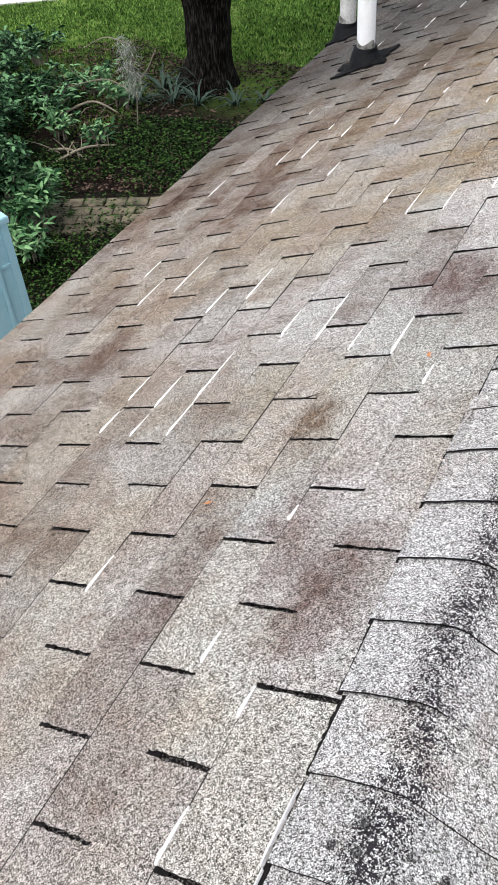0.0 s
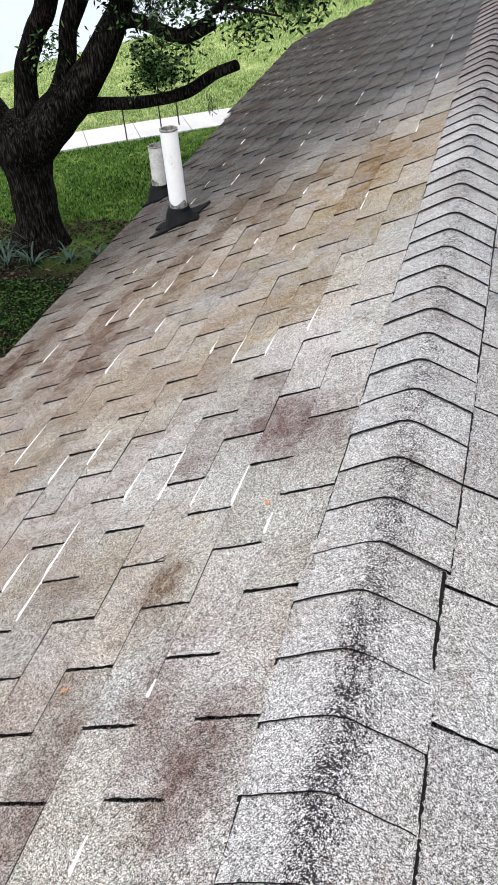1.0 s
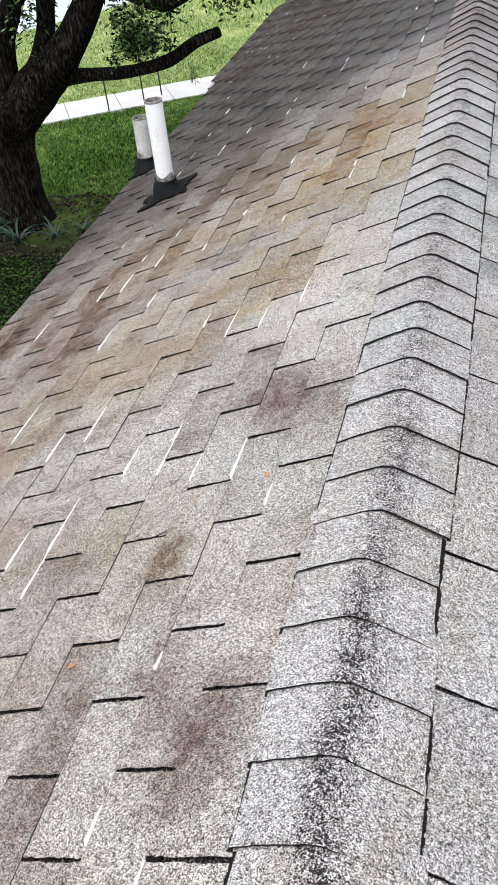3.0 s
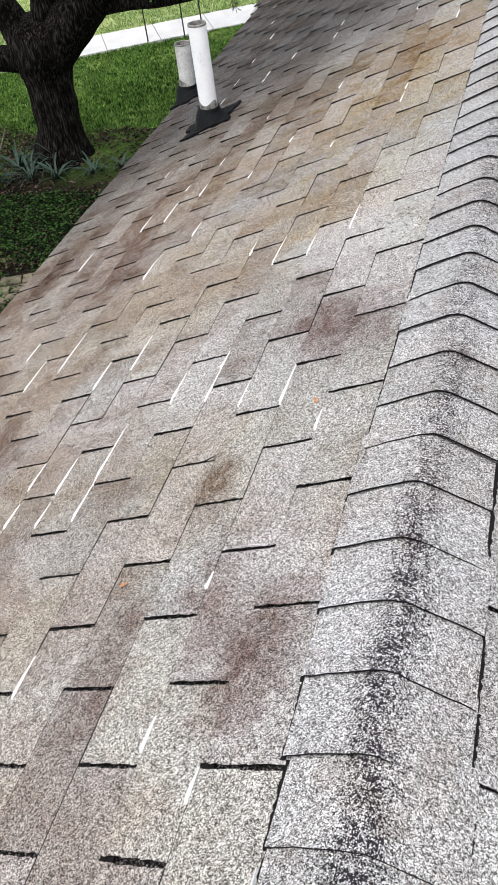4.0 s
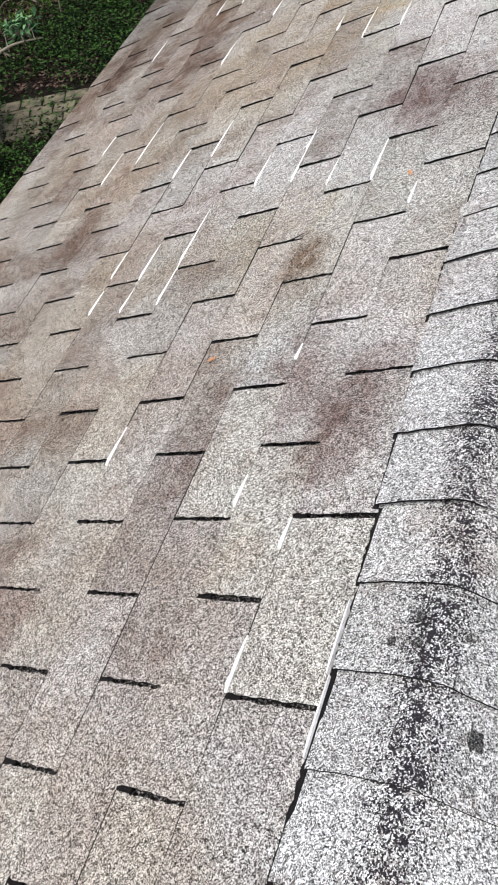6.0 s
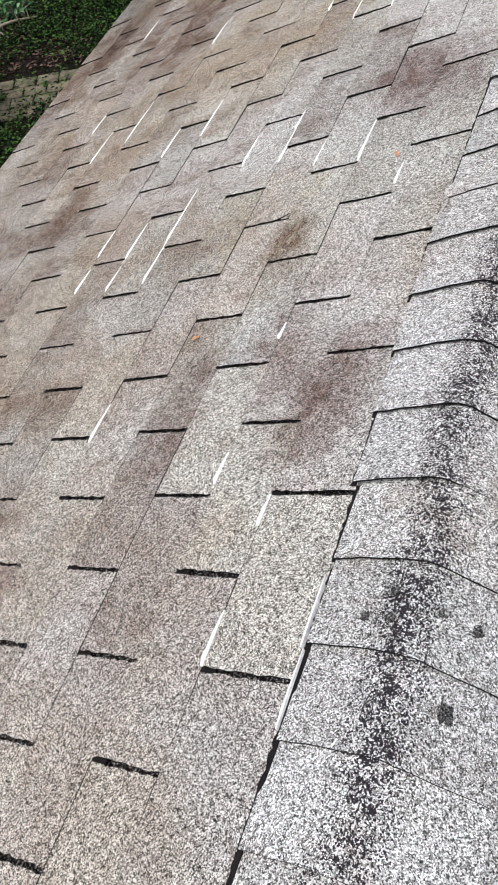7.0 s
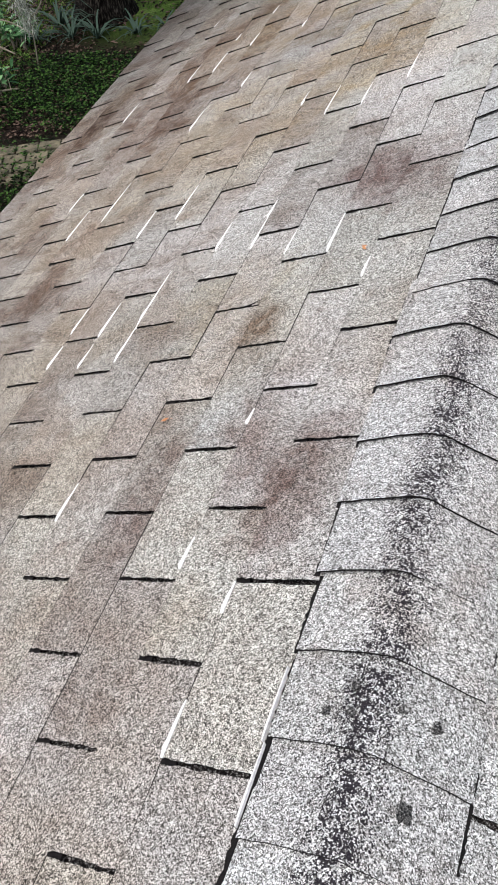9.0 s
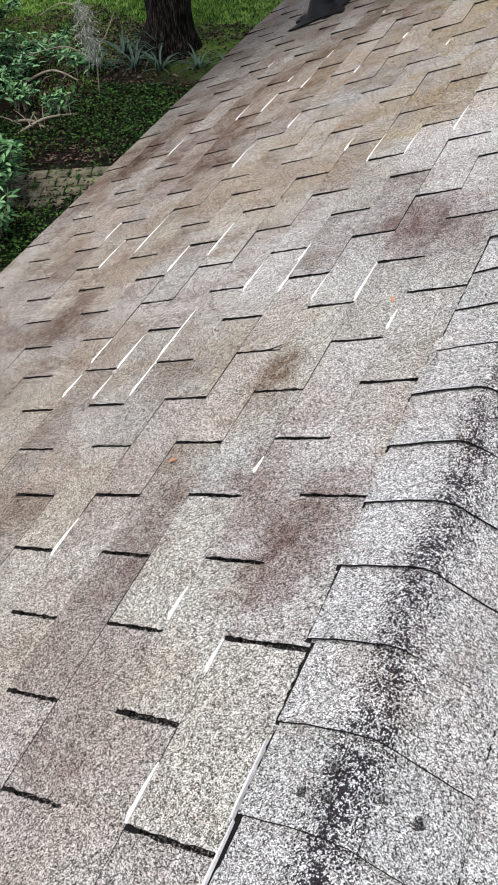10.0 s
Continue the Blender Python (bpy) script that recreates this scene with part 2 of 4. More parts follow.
def bark_material():
    m = Mat("oak_bark", 0.95)
    m.b.inputs["Specular IOR Level"].default_value = 0.05
    v = m.vec("MULTIPLY", m.pos, (1.0, 1.0, 0.16))
    ridge = m.noise(42.0, 3.0, 0.55, v)
    f = m.math("ADD", m.math("MULTIPLY", ridge, 0.8), m.math("MULTIPLY", m.noise(3.0), 0.2))
    m.bump(ridge, 1.0, 0.05)
    return m.done(m.ramp(f, [(0.42, (0.002, 0.0017, 0.0014)), (0.52, (0.011, 0.0095, 0.008)), (0.66, (0.050, 0.044, 0.037))]))


BARK = bark_material()
LEAF_OAK = simple("oak_leaves", 0.55, [(0.36, (0.003, 0.008, 0.003)), (0.52, (0.020, 0.046, 0.014)), (0.66, (0.14, 0.25, 0.075))], 3, 0.2, 0.002, island=True, sheen=0.04)
LEAF_SHRUB = simple("shrub_leaves", 0.5, [(0.36, (0.004, 0.014, 0.006)), (0.50, (0.022, 0.062, 0.025)), (0.64, (0.13, 0.26, 0.12))], 4, 0.2, 0.002, island=True, sheen=0.04)
LEAF_YOUNG = simple("young_shrub_leaves", 0.5, [(0.34, (0.012, 0.042, 0.016)), (0.5, (0.058, 0.14, 0.056)), (0.64, (0.17, 0.31, 0.14))], 4, 0.2, 0.002, island=True, sheen=0.04)
LEAF_PALE = simple("pale_leaves", 0.5, [(0.3, (0.03, 0.06, 0.025)), (0.7, (0.14, 0.20, 0.09))], 4, 0.2, 0.002, island=True, sheen=0.15)
LEAF_GREY = simple("bromeliad_leaves", 0.55, [(0.2, (0.010, 0.024, 0.018)), (0.85, (0.085, 0.13, 0.10))], 4, 0.2, 0.002, island=True, sheen=0.04)
IVY = simple("ground_ivy", 0.55, [(0.38, (0.002, 0.005, 0.0015)), (0.53, (0.007, 0.020, 0.004)), (0.68, (0.056, 0.122, 0.028))], 3, 0.2, 0.002, island=True, sheen=0.04)
LITTER = simple("leaf_litter", 0.9, [(0.36, (0.006, 0.004, 0.0035)), (0.54, (0.024, 0.016, 0.012)), (0.68, (0.13, 0.088, 0.070))], 4, 0.2, 0.002, island=True, sheen=0.04)
MOSS_DARK = simple("dark_moss", 0.95, [(0.3, (0.012, 0.015, 0.010)), (0.7, (0.075, 0.085, 0.060))], 6, 0.2, 0.002, island=True, sheen=0.1)
MOSS = simple("grey_moss", 0.95, [(0.3, (0.12, 0.135, 0.11)), (0.7, (0.42, 0.44, 0.38))], 6, 0.2, 0.002, island=True, sheen=0.15)
TWIG = simple("bare_twig", 0.9, [(0.2, (0.10, 0.085, 0.06)), (0.85, (0.30, 0.27, 0.20))], 6, 0.3, 0.003)
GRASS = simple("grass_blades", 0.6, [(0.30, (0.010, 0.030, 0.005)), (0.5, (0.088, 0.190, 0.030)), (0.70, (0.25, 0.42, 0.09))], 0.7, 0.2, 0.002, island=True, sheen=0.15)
# same grass clear of the oak's shade, the sunlight put into its colour
GRASS_LIT = simple("lit_grass_blades", 0.6, [(0.30, (0.09, 0.15, 0.03)), (0.5, (0.32, 0.46, 0.14)), (0.70, (0.62, 0.72, 0.38))], 0.7, 0.2, 0.002, island=True, sheen=0.15)
CONCRETE = simple("pale_concrete", 0.9, [(0.3, (0.50, 0.49, 0.47)), (0.7, (0.66, 0.65, 0.62))], 2.5, 0.4, 0.003, 12)
PAVER = simple("brown_paver", 0.9, [(0.38, (0.035, 0.032, 0.018)), (0.65, (0.19, 0.16, 0.105))], 9, 0.5, 0.004)
BLUE = simple("pale_blue_metal", 0.4, [(0.3, (0.26, 0.46, 0.52)), (0.7, (0.35, 0.56, 0.62))], 2, 0.1, 0.002)
LEAF_ORANGE = simple("dry_orange_leaf", 0.8, [(0.3, (0.35, 0.13, 0.04)), (0.7, (0.50, 0.22, 0.08))], 60)
DEBRIS = simple("dry_bits", 0.9, [(0.35, (0.02, 0.016, 0.013)), (0.6, (0.12, 0.10, 0.085)), (0.7, (0.42, 0.40, 0.37))], 5, island=True)
ROPE = simple("dark_rope", 0.9, [(0.3, (0.02, 0.02, 0.02)), (0.7, (0.06, 0.055, 0.05))], 40)


def ground_material():
    m = Mat("lawn", 0.95)
    m.b.inputs["Specular IOR Level"].default_value = 0.05
    y = m.math("ADD", m.axis(1), m.math("MULTIPLY", m.noise(0.9, 4.0, 0.6), 1.5))
    green = m.ramp(m.math("ADD", m.math("MULTIPLY", m.noise(0.8, 4.0, 0.6), 0.6), m.math("MULTIPLY", m.noise(45.0, 3.0, 0.7), 0.4)),
                   [(0.36, (0.012, 0.024, 0.006)), (0.5, (0.06, 0.11, 0.020)), (0.64, (0.20, 0.27, 0.07))])
    soil = m.ramp(m.noise(30.0, 4.0, 0.7), [(0.35, (0.006, 0.005, 0.004)), (0.6, (0.022, 0.017, 0.013)), (0.75, (0.065, 0.049, 0.037))])
    # planting bed of bare soil and litter near the house
    bed = m.span(y, 10.8, 12.4, 1.0, 0.0)
    m.bump(m.noise(40.0, 3.0, 0.7), 0.8, 0.03)
    # past the footpath the brighter daylight is painted into the lawn colour
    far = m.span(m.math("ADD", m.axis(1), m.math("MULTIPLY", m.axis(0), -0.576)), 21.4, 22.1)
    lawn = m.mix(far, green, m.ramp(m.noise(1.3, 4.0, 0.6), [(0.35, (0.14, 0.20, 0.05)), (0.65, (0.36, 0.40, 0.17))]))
    return m.done(m.mix(bed, lawn, soil))


def water_material():
    m = Mat("pond_water", 0.3, 0.95)
    m.b.inputs["Specular IOR Level"].default_value = 0.8
    n = m.noise(3.0, 4.0, 0.6, m.vec("MULTIPLY", m.pos, (1.0, 2.5, 1.0)))
    m.bump(n, 0.35, 0.06)
    return m.done(m.ramp(m.noise(0.3), [(0.3, (0.92, 0.93, 0.94)), (0.7, (0.97, 0.97, 0.97))]))


# ---- mesh helpers ----
def mesh_of(name, verts, faces, material, smooth=False):
    me = bpy.data.meshes.new(name)
    me.from_pydata([tuple(v) for v in verts], [], faces)
    me.materials.append(material)
    if smooth:
        me.polygons.foreach_set("use_smooth", [True] * len(me.polygons))
    me.update()
    return me


def piece(name, me, parent=None, m=None, label=""):
    ob = new(name, me)
    ob.parent = parent
    if m is not None:
        ob.matrix_basis = m
    return tagged(ob, label)


def part(name, bm, material, parent, label=""):
    me = bpy.data.meshes.new(name)
    bm.to_mesh(me)
    bm.free()
    me.materials.append(material)
    return piece(name, me, parent, None, label)


def slab(corners_low, corners_high):
    """A solid between two rings of as many corners."""
    n = len(corners_low)
    faces = [tuple(reversed(range(n))), tuple(range(n, 2 * n))]
    faces += [(i, (i + 1) % n, n + (i + 1) % n, n + i) for i in range(n)]
    return [*corners_low, *corners_high], faces


def box_bm(x0, x1, y0, y1, z0, z1, bevel=0.0):
    bm = bmesh.new()
    v, f = slab([(x0, y0, z0), (x1, y0, z0), (x1, y1, z0), (x0, y1, z0)], [(x0, y0, z1), (x1, y0, z1), (x1, y1, z1), (x0, y1, z1)])
    vs = [bm.verts.new(c) for c in v]
    for q in f:
        bm.faces.new([vs[i] for i in q])
    if bevel:
        bmesh.ops.bevel(bm, geom=list(bm.edges), offset=bevel, segments=2, affect="EDGES")
    return bm


def tube(points, radii, sides=10, rough=0.0, rng=None, caps=True):
    """A tapered tube along points, with uneven sides: (verts, faces)."""
    pts = [Vector(p) for p in points]
    fine, rad = [], []
    for i in range(len(pts) - 1):
        p0, p1, p2, p3 = pts[max(i - 1, 0)], pts[i], pts[i + 1], pts[min(i + 2, len(pts) - 1)]
        steps = max(2, int((p2 - p1).length / max(0.5 * radii[i], 0.03)))
        steps = min(steps, 14)
        for k in range(steps):
            t = k / steps
            fine.append(0.5 * ((2 * p1) + (p2 - p0) * t + (2 * p0 - 5 * p1 + 4 * p2 - p3) * t * t + (3 * p1 - p0 - 3 * p2 + p3) * t ** 3))
            rad.append(radii[i] * (1 - t) + radii[i + 1] * t)
    fine.append(pts[-1]), rad.append(radii[-1])
    verts, faces = [], []
    for i, (p, r) in enumerate(zip(fine, rad)):
        d = (fine[min(i + 1, len(fine) - 1)] - fine[max(i - 1, 0)]).normalized()
        side = d.cross(Vector((0.13, 0.97, 0.21))).normalized()
        up = side.cross(d)
        for j in range(sides):
            a = 2 * math.pi * j / sides
            k = 1 + rough * noise.noise(Vector((math.cos(a) * 2, math.sin(a) * 2, 0)) + p * 2.2)
            verts.append(p + (side * math.cos(a) + up * math.sin(a)) * r * k)
    n = len(fine)
    for i in range(n - 1):
        for j in range(sides):
            a, b = i * sides + j, i * sides + (j + 1) % sides
            faces.append((a, b, b + sides, a + sides))
    if caps:
        faces.append(tuple(reversed(range(sides))))
        faces.append(tuple(range((n - 1) * sides, n * sides)))
    return verts, faces


def leaves(centers, spread, count, length, width, rng, droop=0.2, rows=None):
    """Many folded leaf blades round centres: verts and faces for one joined mesh."""
    c = np.asarray(centers, float)
    pick = rng.integers(0, len(c), count)
    p = c[pick] + rng.normal(0, 1, (count, 3)) * np.asarray(spread)
    d = rng.normal(0, 1, (count, 3))
    d[:, 2] = d[:, 2] * 0.6 - droop
    d /= np.linalg.norm(d, axis=1)[:, None]
    s = np.cross(d, rng.normal(0, 1, (count, 3)))
    s /= np.linalg.norm(s, axis=1)[:, None] + 1e-9
    L = length * rng.uniform(0.6, 1.25, (count, 1))
    wd = width * rng.uniform(0.7, 1.2, (count, 1))
    v = np.stack([p, p + d * L * 0.45 + s * wd * 0.5, p + d * L, p + d * L * 0.45 - s * wd * 0.5], 1).reshape(-1, 3)
    f = (np.arange(count)[:, None] * 4 + np.array([[0, 1, 2, 3]]))
    return v, f


def lance_leaves(tips, count, length, width, rng):
    """Narrow leaves that spread from the tips of stems, folded along the middle."""
    c = np.asarray(tips, float)
    p = c[rng.integers(0, len(c), count)] + rng.normal(0, 0.035, (count, 3))
    d = rng.normal(0, 1, (count, 3))
    d[:, 2] = np.abs(d[:, 2]) * 0.55 - 0.1
    d /= np.linalg.norm(d, axis=1)[:, None]
    s = np.cross(d, np.array([0, 0, 1.0]) + rng.normal(0, 0.35, (count, 3)))
    s /= np.linalg.norm(s, axis=1)[:, None] + 1e-9
    up = np.cross(s, d)
    L, w = length * rng.uniform(0.6, 1.25, (count, 1)), width * rng.uniform(0.7, 1.2, (count, 1))
    sag = lambda t: -0.25 * t * t * L * np.array([0, 0, 1.0])
    mid = [p, p + d * L * 0.3 + sag(0.3), p + d * L * 0.65 + sag(0.65), p + d * L + sag(1.0)]
    rim = [(mid[1] + s * w * k * 0.42 + up * w * 0.12, mid[2] + s * w * k * 0.5 + up * w * 0.12) for k in (-1, 1)]
    v = np.stack([*mid, *rim[0], *rim[1]], 1).reshape(-1, 3)
    # corners of one leaf: 0-3 the midrib, 4-5 and 6-7 its two sides
    q = np.array([(0, 1, 4, 4), (1, 2, 5, 4), (2, 3, 5, 5), (0, 6, 1, 1), (1, 6, 7, 2), (2, 7, 3, 3)])
    tri = np.array([t for a, b, e, g in q for t in ([(a, b, e)] if e == g or b == g else [(a, b, e), (a, e, g)])])
    f = (np.arange(count)[:, None, None] * 8 + tri[None]).reshape(-1, 3)
    return v, f


def quads(name, v, f, material, parent=None, kind="", label=""):
    """One mesh from arrays of corners and faces."""
    v, f = np.asarray(v, float), np.asarray(f, int)
    me = bpy.data.meshes.new(name)
    k = f.shape[1]
    me.vertices.add(len(v)), me.loops.add(f.size), me.polygons.add(len(f))
    me.vertices.foreach_set("co", v.ravel())
    me.loops.foreach_set("vertex_index", f.ravel())
    me.polygons.foreach_set("loop_start", np.arange(0, f.size, k))
    me.update(calc_edges=True)
    me.materials.append(material)
    return tagged(piece(name, me, parent), label, kind=kind)


# ---- ground ----
def shore(x, y):
    """Metres past the pond's edge (negative: on the lawn)."""
    return (np.interp(y, (-60, 16.3, 23.9, 26.4, 27.9, 30.4, 34.0, 61, 200), (-62, -18.6, -13.65, -11.9, -9.8, -9.1, -8.26, -2, 28)) - x) * 0.8


def build_ground():
    xs = np.unique(np.concatenate([np.linspace(-30, 6, 73), np.linspace(-400, -30, 12), np.linspace(6, 400, 12)]))
    ys = np.unique(np.concatenate([np.linspace(-6, 60, 133), np.linspace(-400, -6, 12), np.linspace(60, 500, 14)]))
    X, Y = np.meshgrid(xs, ys, indexing="ij")
    d = shore(X, Y)
    Z = -0.7 * np.clip((d + 0.6) / 2.0, 0, 1) + 1.2 * np.clip((d - 60) / 8, 0, 1)
    near = (np.abs(X + 8) < 10) & (Y > 2) & (Y < 30)
    Z = Z + np.where(near, 0.02 * np.sin(X * 1.7 + np.cos(Y * 0.9)) * np.cos(Y * 1.1), 0)
    v = np.stack([X, Y, Z], 2).reshape(-1, 3)
    n = len(ys)
    i, j = np.meshgrid(np.arange(len(xs) - 1), np.arange(n - 1), indexing="ij")
    a = (i * n + j).ravel()
    f = np.stack([a, a + n, a + n + 1, a + 1], 1)
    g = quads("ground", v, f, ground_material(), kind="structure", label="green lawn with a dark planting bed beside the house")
    g["category"] = "ground"
    w = quads("water", [(-120, -20, -0.25), (60, -20, -0.25), (60, 220, -0.25), (-120, 220, -0.25)], [(0, 1, 2, 3)], water_material(), kind="structure",
              label="grey rippled pond reflecting a bright sky")
    w["category"] = "water"


build_ground()

# ---- house ----
house = tagged(new("house"), "low pitched house roof in weathered grey-beige asphalt shingles", "house")


def build_house():
    part("wall", box_bm(-1.50, -1.35, -2.6, 8.70, -0.02, 3.62), WALL, house)
    part("wall", box_bm(1.35, 1.50, -2.6, 8.70, -0.02, 3.62), WALL, house)
    part("wall", box_bm(-1.35, 1.35, -2.6, -2.45, -0.02, 3.6), WALL, house)
    part("wall", box_bm(-1.35, 1.35, 8.55, 8.70, -0.02, 3.6), WALL, house)
    for sgn in (0, 1):
        place = (lambda u, s, w: on_left(u, s, w)) if sgn == 0 else (lambda u, s, w: on_right(APEX_U - u, s, w))
        ring = [(APEX_U, ROOF_BACK), (EAVE_U, ROOF_BACK), (EAVE_U, STEP_S), (EAVE_U - STEP_U, STEP_S), (EAVE_U - STEP_U, ROOF_END), (APEX_U, ROOF_END)]
        v, f = slab([place(u, s, -0.05) for u, s in ring], [place(u, s, -0.012) for u, s in ring])
        deck = piece("roof_slope", mesh_of("roof_slope", v, f, UNDERLAY), house, None, "shingled roof slope")
        # drip edge of bent metal along the eave
        for low, s0, s1 in ((EAVE_U, ROOF_BACK, STEP_S - 0.003), (EAVE_U - STEP_U, STEP_S, ROOF_END)):
            prof = [(low + 0.05, -0.010), (low - 0.012, -0.010), (low - 0.012, -0.085), (low - 0.009, -0.085), (low - 0.009, -0.013), (low + 0.05, -0.0115)]
            v, f = slab([place(u, s0, w) for u, w in prof], [place(u, s1, w) for u, w in prof])
            piece("drip_edge", mesh_of("drip_edge", v, f, DRIP), house, None, "pale metal drip edge along the eave")
        yield deck


DECK_L, DECK_R = build_house()


def dark_rim(me, first):
    """Cut edges of a shingle show the black asphalt."""
    me.materials.append(EDGE)
    for p in me.polygons:
        if p.index >= first:
            p.material_index = 1
    return me


def tab_mesh(name, rng, material, course, wide, plain):
    """One shingle tab: butt edge at x = 0, up the slope along x, a little curled, its cut sides crumbled; dirt lies in the joint at its head."""
    g = rng.uniform(0.0056, 0.0076) * wide
    half, L = TAB / 2 - g / 2, EXPOSE + (0.060 if plain else 0.022)
    head = L - 0.001 if plain else EXPOSE - 0.0014 - 0.0042 * (0.70 + (course - 1) * EXPOSE) * rng.uniform(0.7, 1.25) - 0.0032 * (wide - 1)
    xs = [0.0087 * i for i in range(14)] + [max(head, 0.1165), L]
    nx = len(xs)
    lift = (0.0003, 0.0016) if wide < 1.2 else (0.0008, 0.0030) if wide < 1.5 else (0.002, 0.006)
    curl = (rng.uniform(*lift), rng.uniform(-0.0006, 0.0002))
    top = []
    for i, x in enumerate(xs):
        for t in (0, 1):
            z = 0.0042 * (1 - x / L) - 0.0006 * x / L + (1 - min(1, x / (0.6 * L))) * curl[t]
            top.append((x + (rng.uniform(-0.0015, 0.0015) if i == 0 else 0), (half + rng.uniform(-0.0022, 0.0014)) * (2 * t - 1), z))
    n = len(top)
    low = [(x, y, min(z - 0.0036, 0.0006) if wide > 1.2 else z - 0.0036) for x, y, z in top]
    faces = [(2 * i + 1, 2 * i + 3, 2 * i + 2, 2 * i) for i in range(nx - 1)]
    rim = [2 * i for i in range(nx)] + [2 * i + 1 for i in range(nx - 1, -1, -1)]
    for a, b in zip(rim, rim[1:] + rim[:1]):
        faces.append((n + b, n + a, a, b))
    return dark_rim(mesh_of(name, top + low, faces, material), nx - 2)


TURN_L = Matrix(((CP, 0, -SP), (0, 1, 0), (SP, 0, CP))).to_4x4()
TURN_R = Matrix(((-CP, 0, SP), (0, -1, 0), (SP, 0, CP))).to_4x4()


def lay_tabs(deck, place, turn, material, joined, courses, start, stop_pieces, offset, seed):
    """Courses of tabs in running bond. Those near are pieces, the rest one joined mesh."""
    rng = np.random.default_rng(seed)
    kinds = [tab_mesh("shingle_tab", rng, material, q // 24, (1.0, 1.2, 1.5)[q // 8 % 3], q // 24 in (1, courses - 2, courses - 1)) for q in range(24 * courses)]
    coords = [np.array([v.co for v in k.vertices]) for k in kinds]
    polys = [np.array([tuple(p.vertices) for p in k.polygons]) for k in kinds]
    mats = [np.array([p.material_index for p in k.polygons]) for k in kinds]
    ms = []
    vs, fs, count = [], [], 0
    for c in range(1, courses):
        u = 0.01 - (c - 1) * EXPOSE
        if c >= courses - 2:
            u = EAVE_U - 0.012 if c == courses - 2 else EAVE_U - STEP_U - 0.012
        first = offset + (0 if c % 2 else TAB / 2)
        for k in range(-11, 31):
            s = first + (k + 0.5) * TAB + rng.normal(0, 0.0006)
            if s < (STEP_S + TAB / 2 if c == courses - 1 else start) or s > ROOF_END - 0.10:
                continue
            i = int(rng.integers(8)) + 24 * c + 8 * (int(s > 1.0) + int(s > 2.8))
            m = Matrix.Translation(place(u + rng.normal(0, 0.0007), s, 0.0005)) @ turn @ pose(0, 0, 0, 0, rng.normal(0, 0.10), rng.normal(0, 0.08))
            if -1.3 < s < stop_pieces:
                piece("shingle_tab", kinds[i], deck, m)
            else:
                a = np.array(m)
                vs.append(coords[i] @ a[:3, :3].T + a[:3, 3]), fs.append(polys[i] + count), ms.append(mats[i])
                count += len(coords[i])
    if vs:
        rest = quads("shingle_field", np.concatenate(vs), np.concatenate(fs), joined, deck, kind="stuff", label="more distant courses of shingles")
        rest.data.materials.append(EDGE)
        rest.data.polygons.foreach_set("material_index", np.concatenate(ms))


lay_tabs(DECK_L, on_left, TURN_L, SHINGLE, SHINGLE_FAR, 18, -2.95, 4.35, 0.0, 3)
lay_tabs(DECK_R, lambda u, s, w: on_right(APEX_U - u, s, w), TURN_R, SHINGLE_R, SHINGLE_RFAR, 18, -2.95, 1.5, 0.038, 4)


# ---- ridge caps ----
def cap_mesh(rng):
    """A bent ridge shingle, butt end at y = 0, running up along y."""
    across = [-CAP_HALF, -0.138, -0.12, -0.10, -0.07, -0.042, -0.022, -0.010, 0.0, 0.010, 0.022, 0.042, 0.07, 0.10, 0.12, 0.138, CAP_HALF]
    wob = rng.uniform(-0.0022, 0.0022, 4)
    top = []
    for j, y in enumerate((0.0, 0.05, CAP + 0.045)):
        for d in across:
            a = abs(d)
            lift = 0.0112 - 0.0062 * y / CAP
            r = 0.034
            fall = (a * a / (2 * r) if a < r * 0.8 else a - r * 0.4) * math.tan(PITCH) * 0.97
            flare = 0.004 * max(0, (a - 0.10) / 0.05) ** 2 * (1 if j < 2 else 0)
            skew = wob[0] * d / 0.15 + wob[1] * math.cos(d * 26)
            fall += 0.0045 * (a / CAP_HALF) ** 2
            top.append((d * CP + wob[2] * (d < 0) + wob[3] * (d > 0), y + (skew + rng.uniform(-0.0012, 0.0012) if j == 0 else 0), lift - fall - flare * 0.4 + (0.0015 if j == 0 else 0)))
    n, k = len(top), len(across)
    low = [(x, y, z - 0.0042) for x, y, z in top]
    faces = [(j * k + i, j * k + i + 1, (j + 1) * k + i + 1, (j + 1) * k + i) for j in range(2) for i in range(k - 1)]
    rim = list(range(k)) + [k + k - 1] + [2 * k + i for i in range(k - 1, -1, -1)] + [k]
    faces += [(rim[i], n + rim[i], n + rim[(i + 1) % len(rim)], rim[(i + 1) % len(rim)]) for i in range(len(rim))]
    faces = [tuple(reversed(q)) if q[0] >= 0 and len(q) == 4 and max(q) >= n else q for q in faces]
    return dark_rim(mesh_of("ridge_cap", top + low, faces, SHINGLE_CAP, False), 2 * (k - 1))


def cap_drift(s):
    """The ridge shingles wander a little to either side of the ridge."""
    return float(np.interp(s, (-0.40, -0.27, -0.13, 0.0, 0.28, 0.42, 0.55, 0.69, 0.94, 1.20), (0.012, 0.012, 0.007, -0.002, -0.009, -0.015, -0.016, -0.007, -0.004, -0.003)))


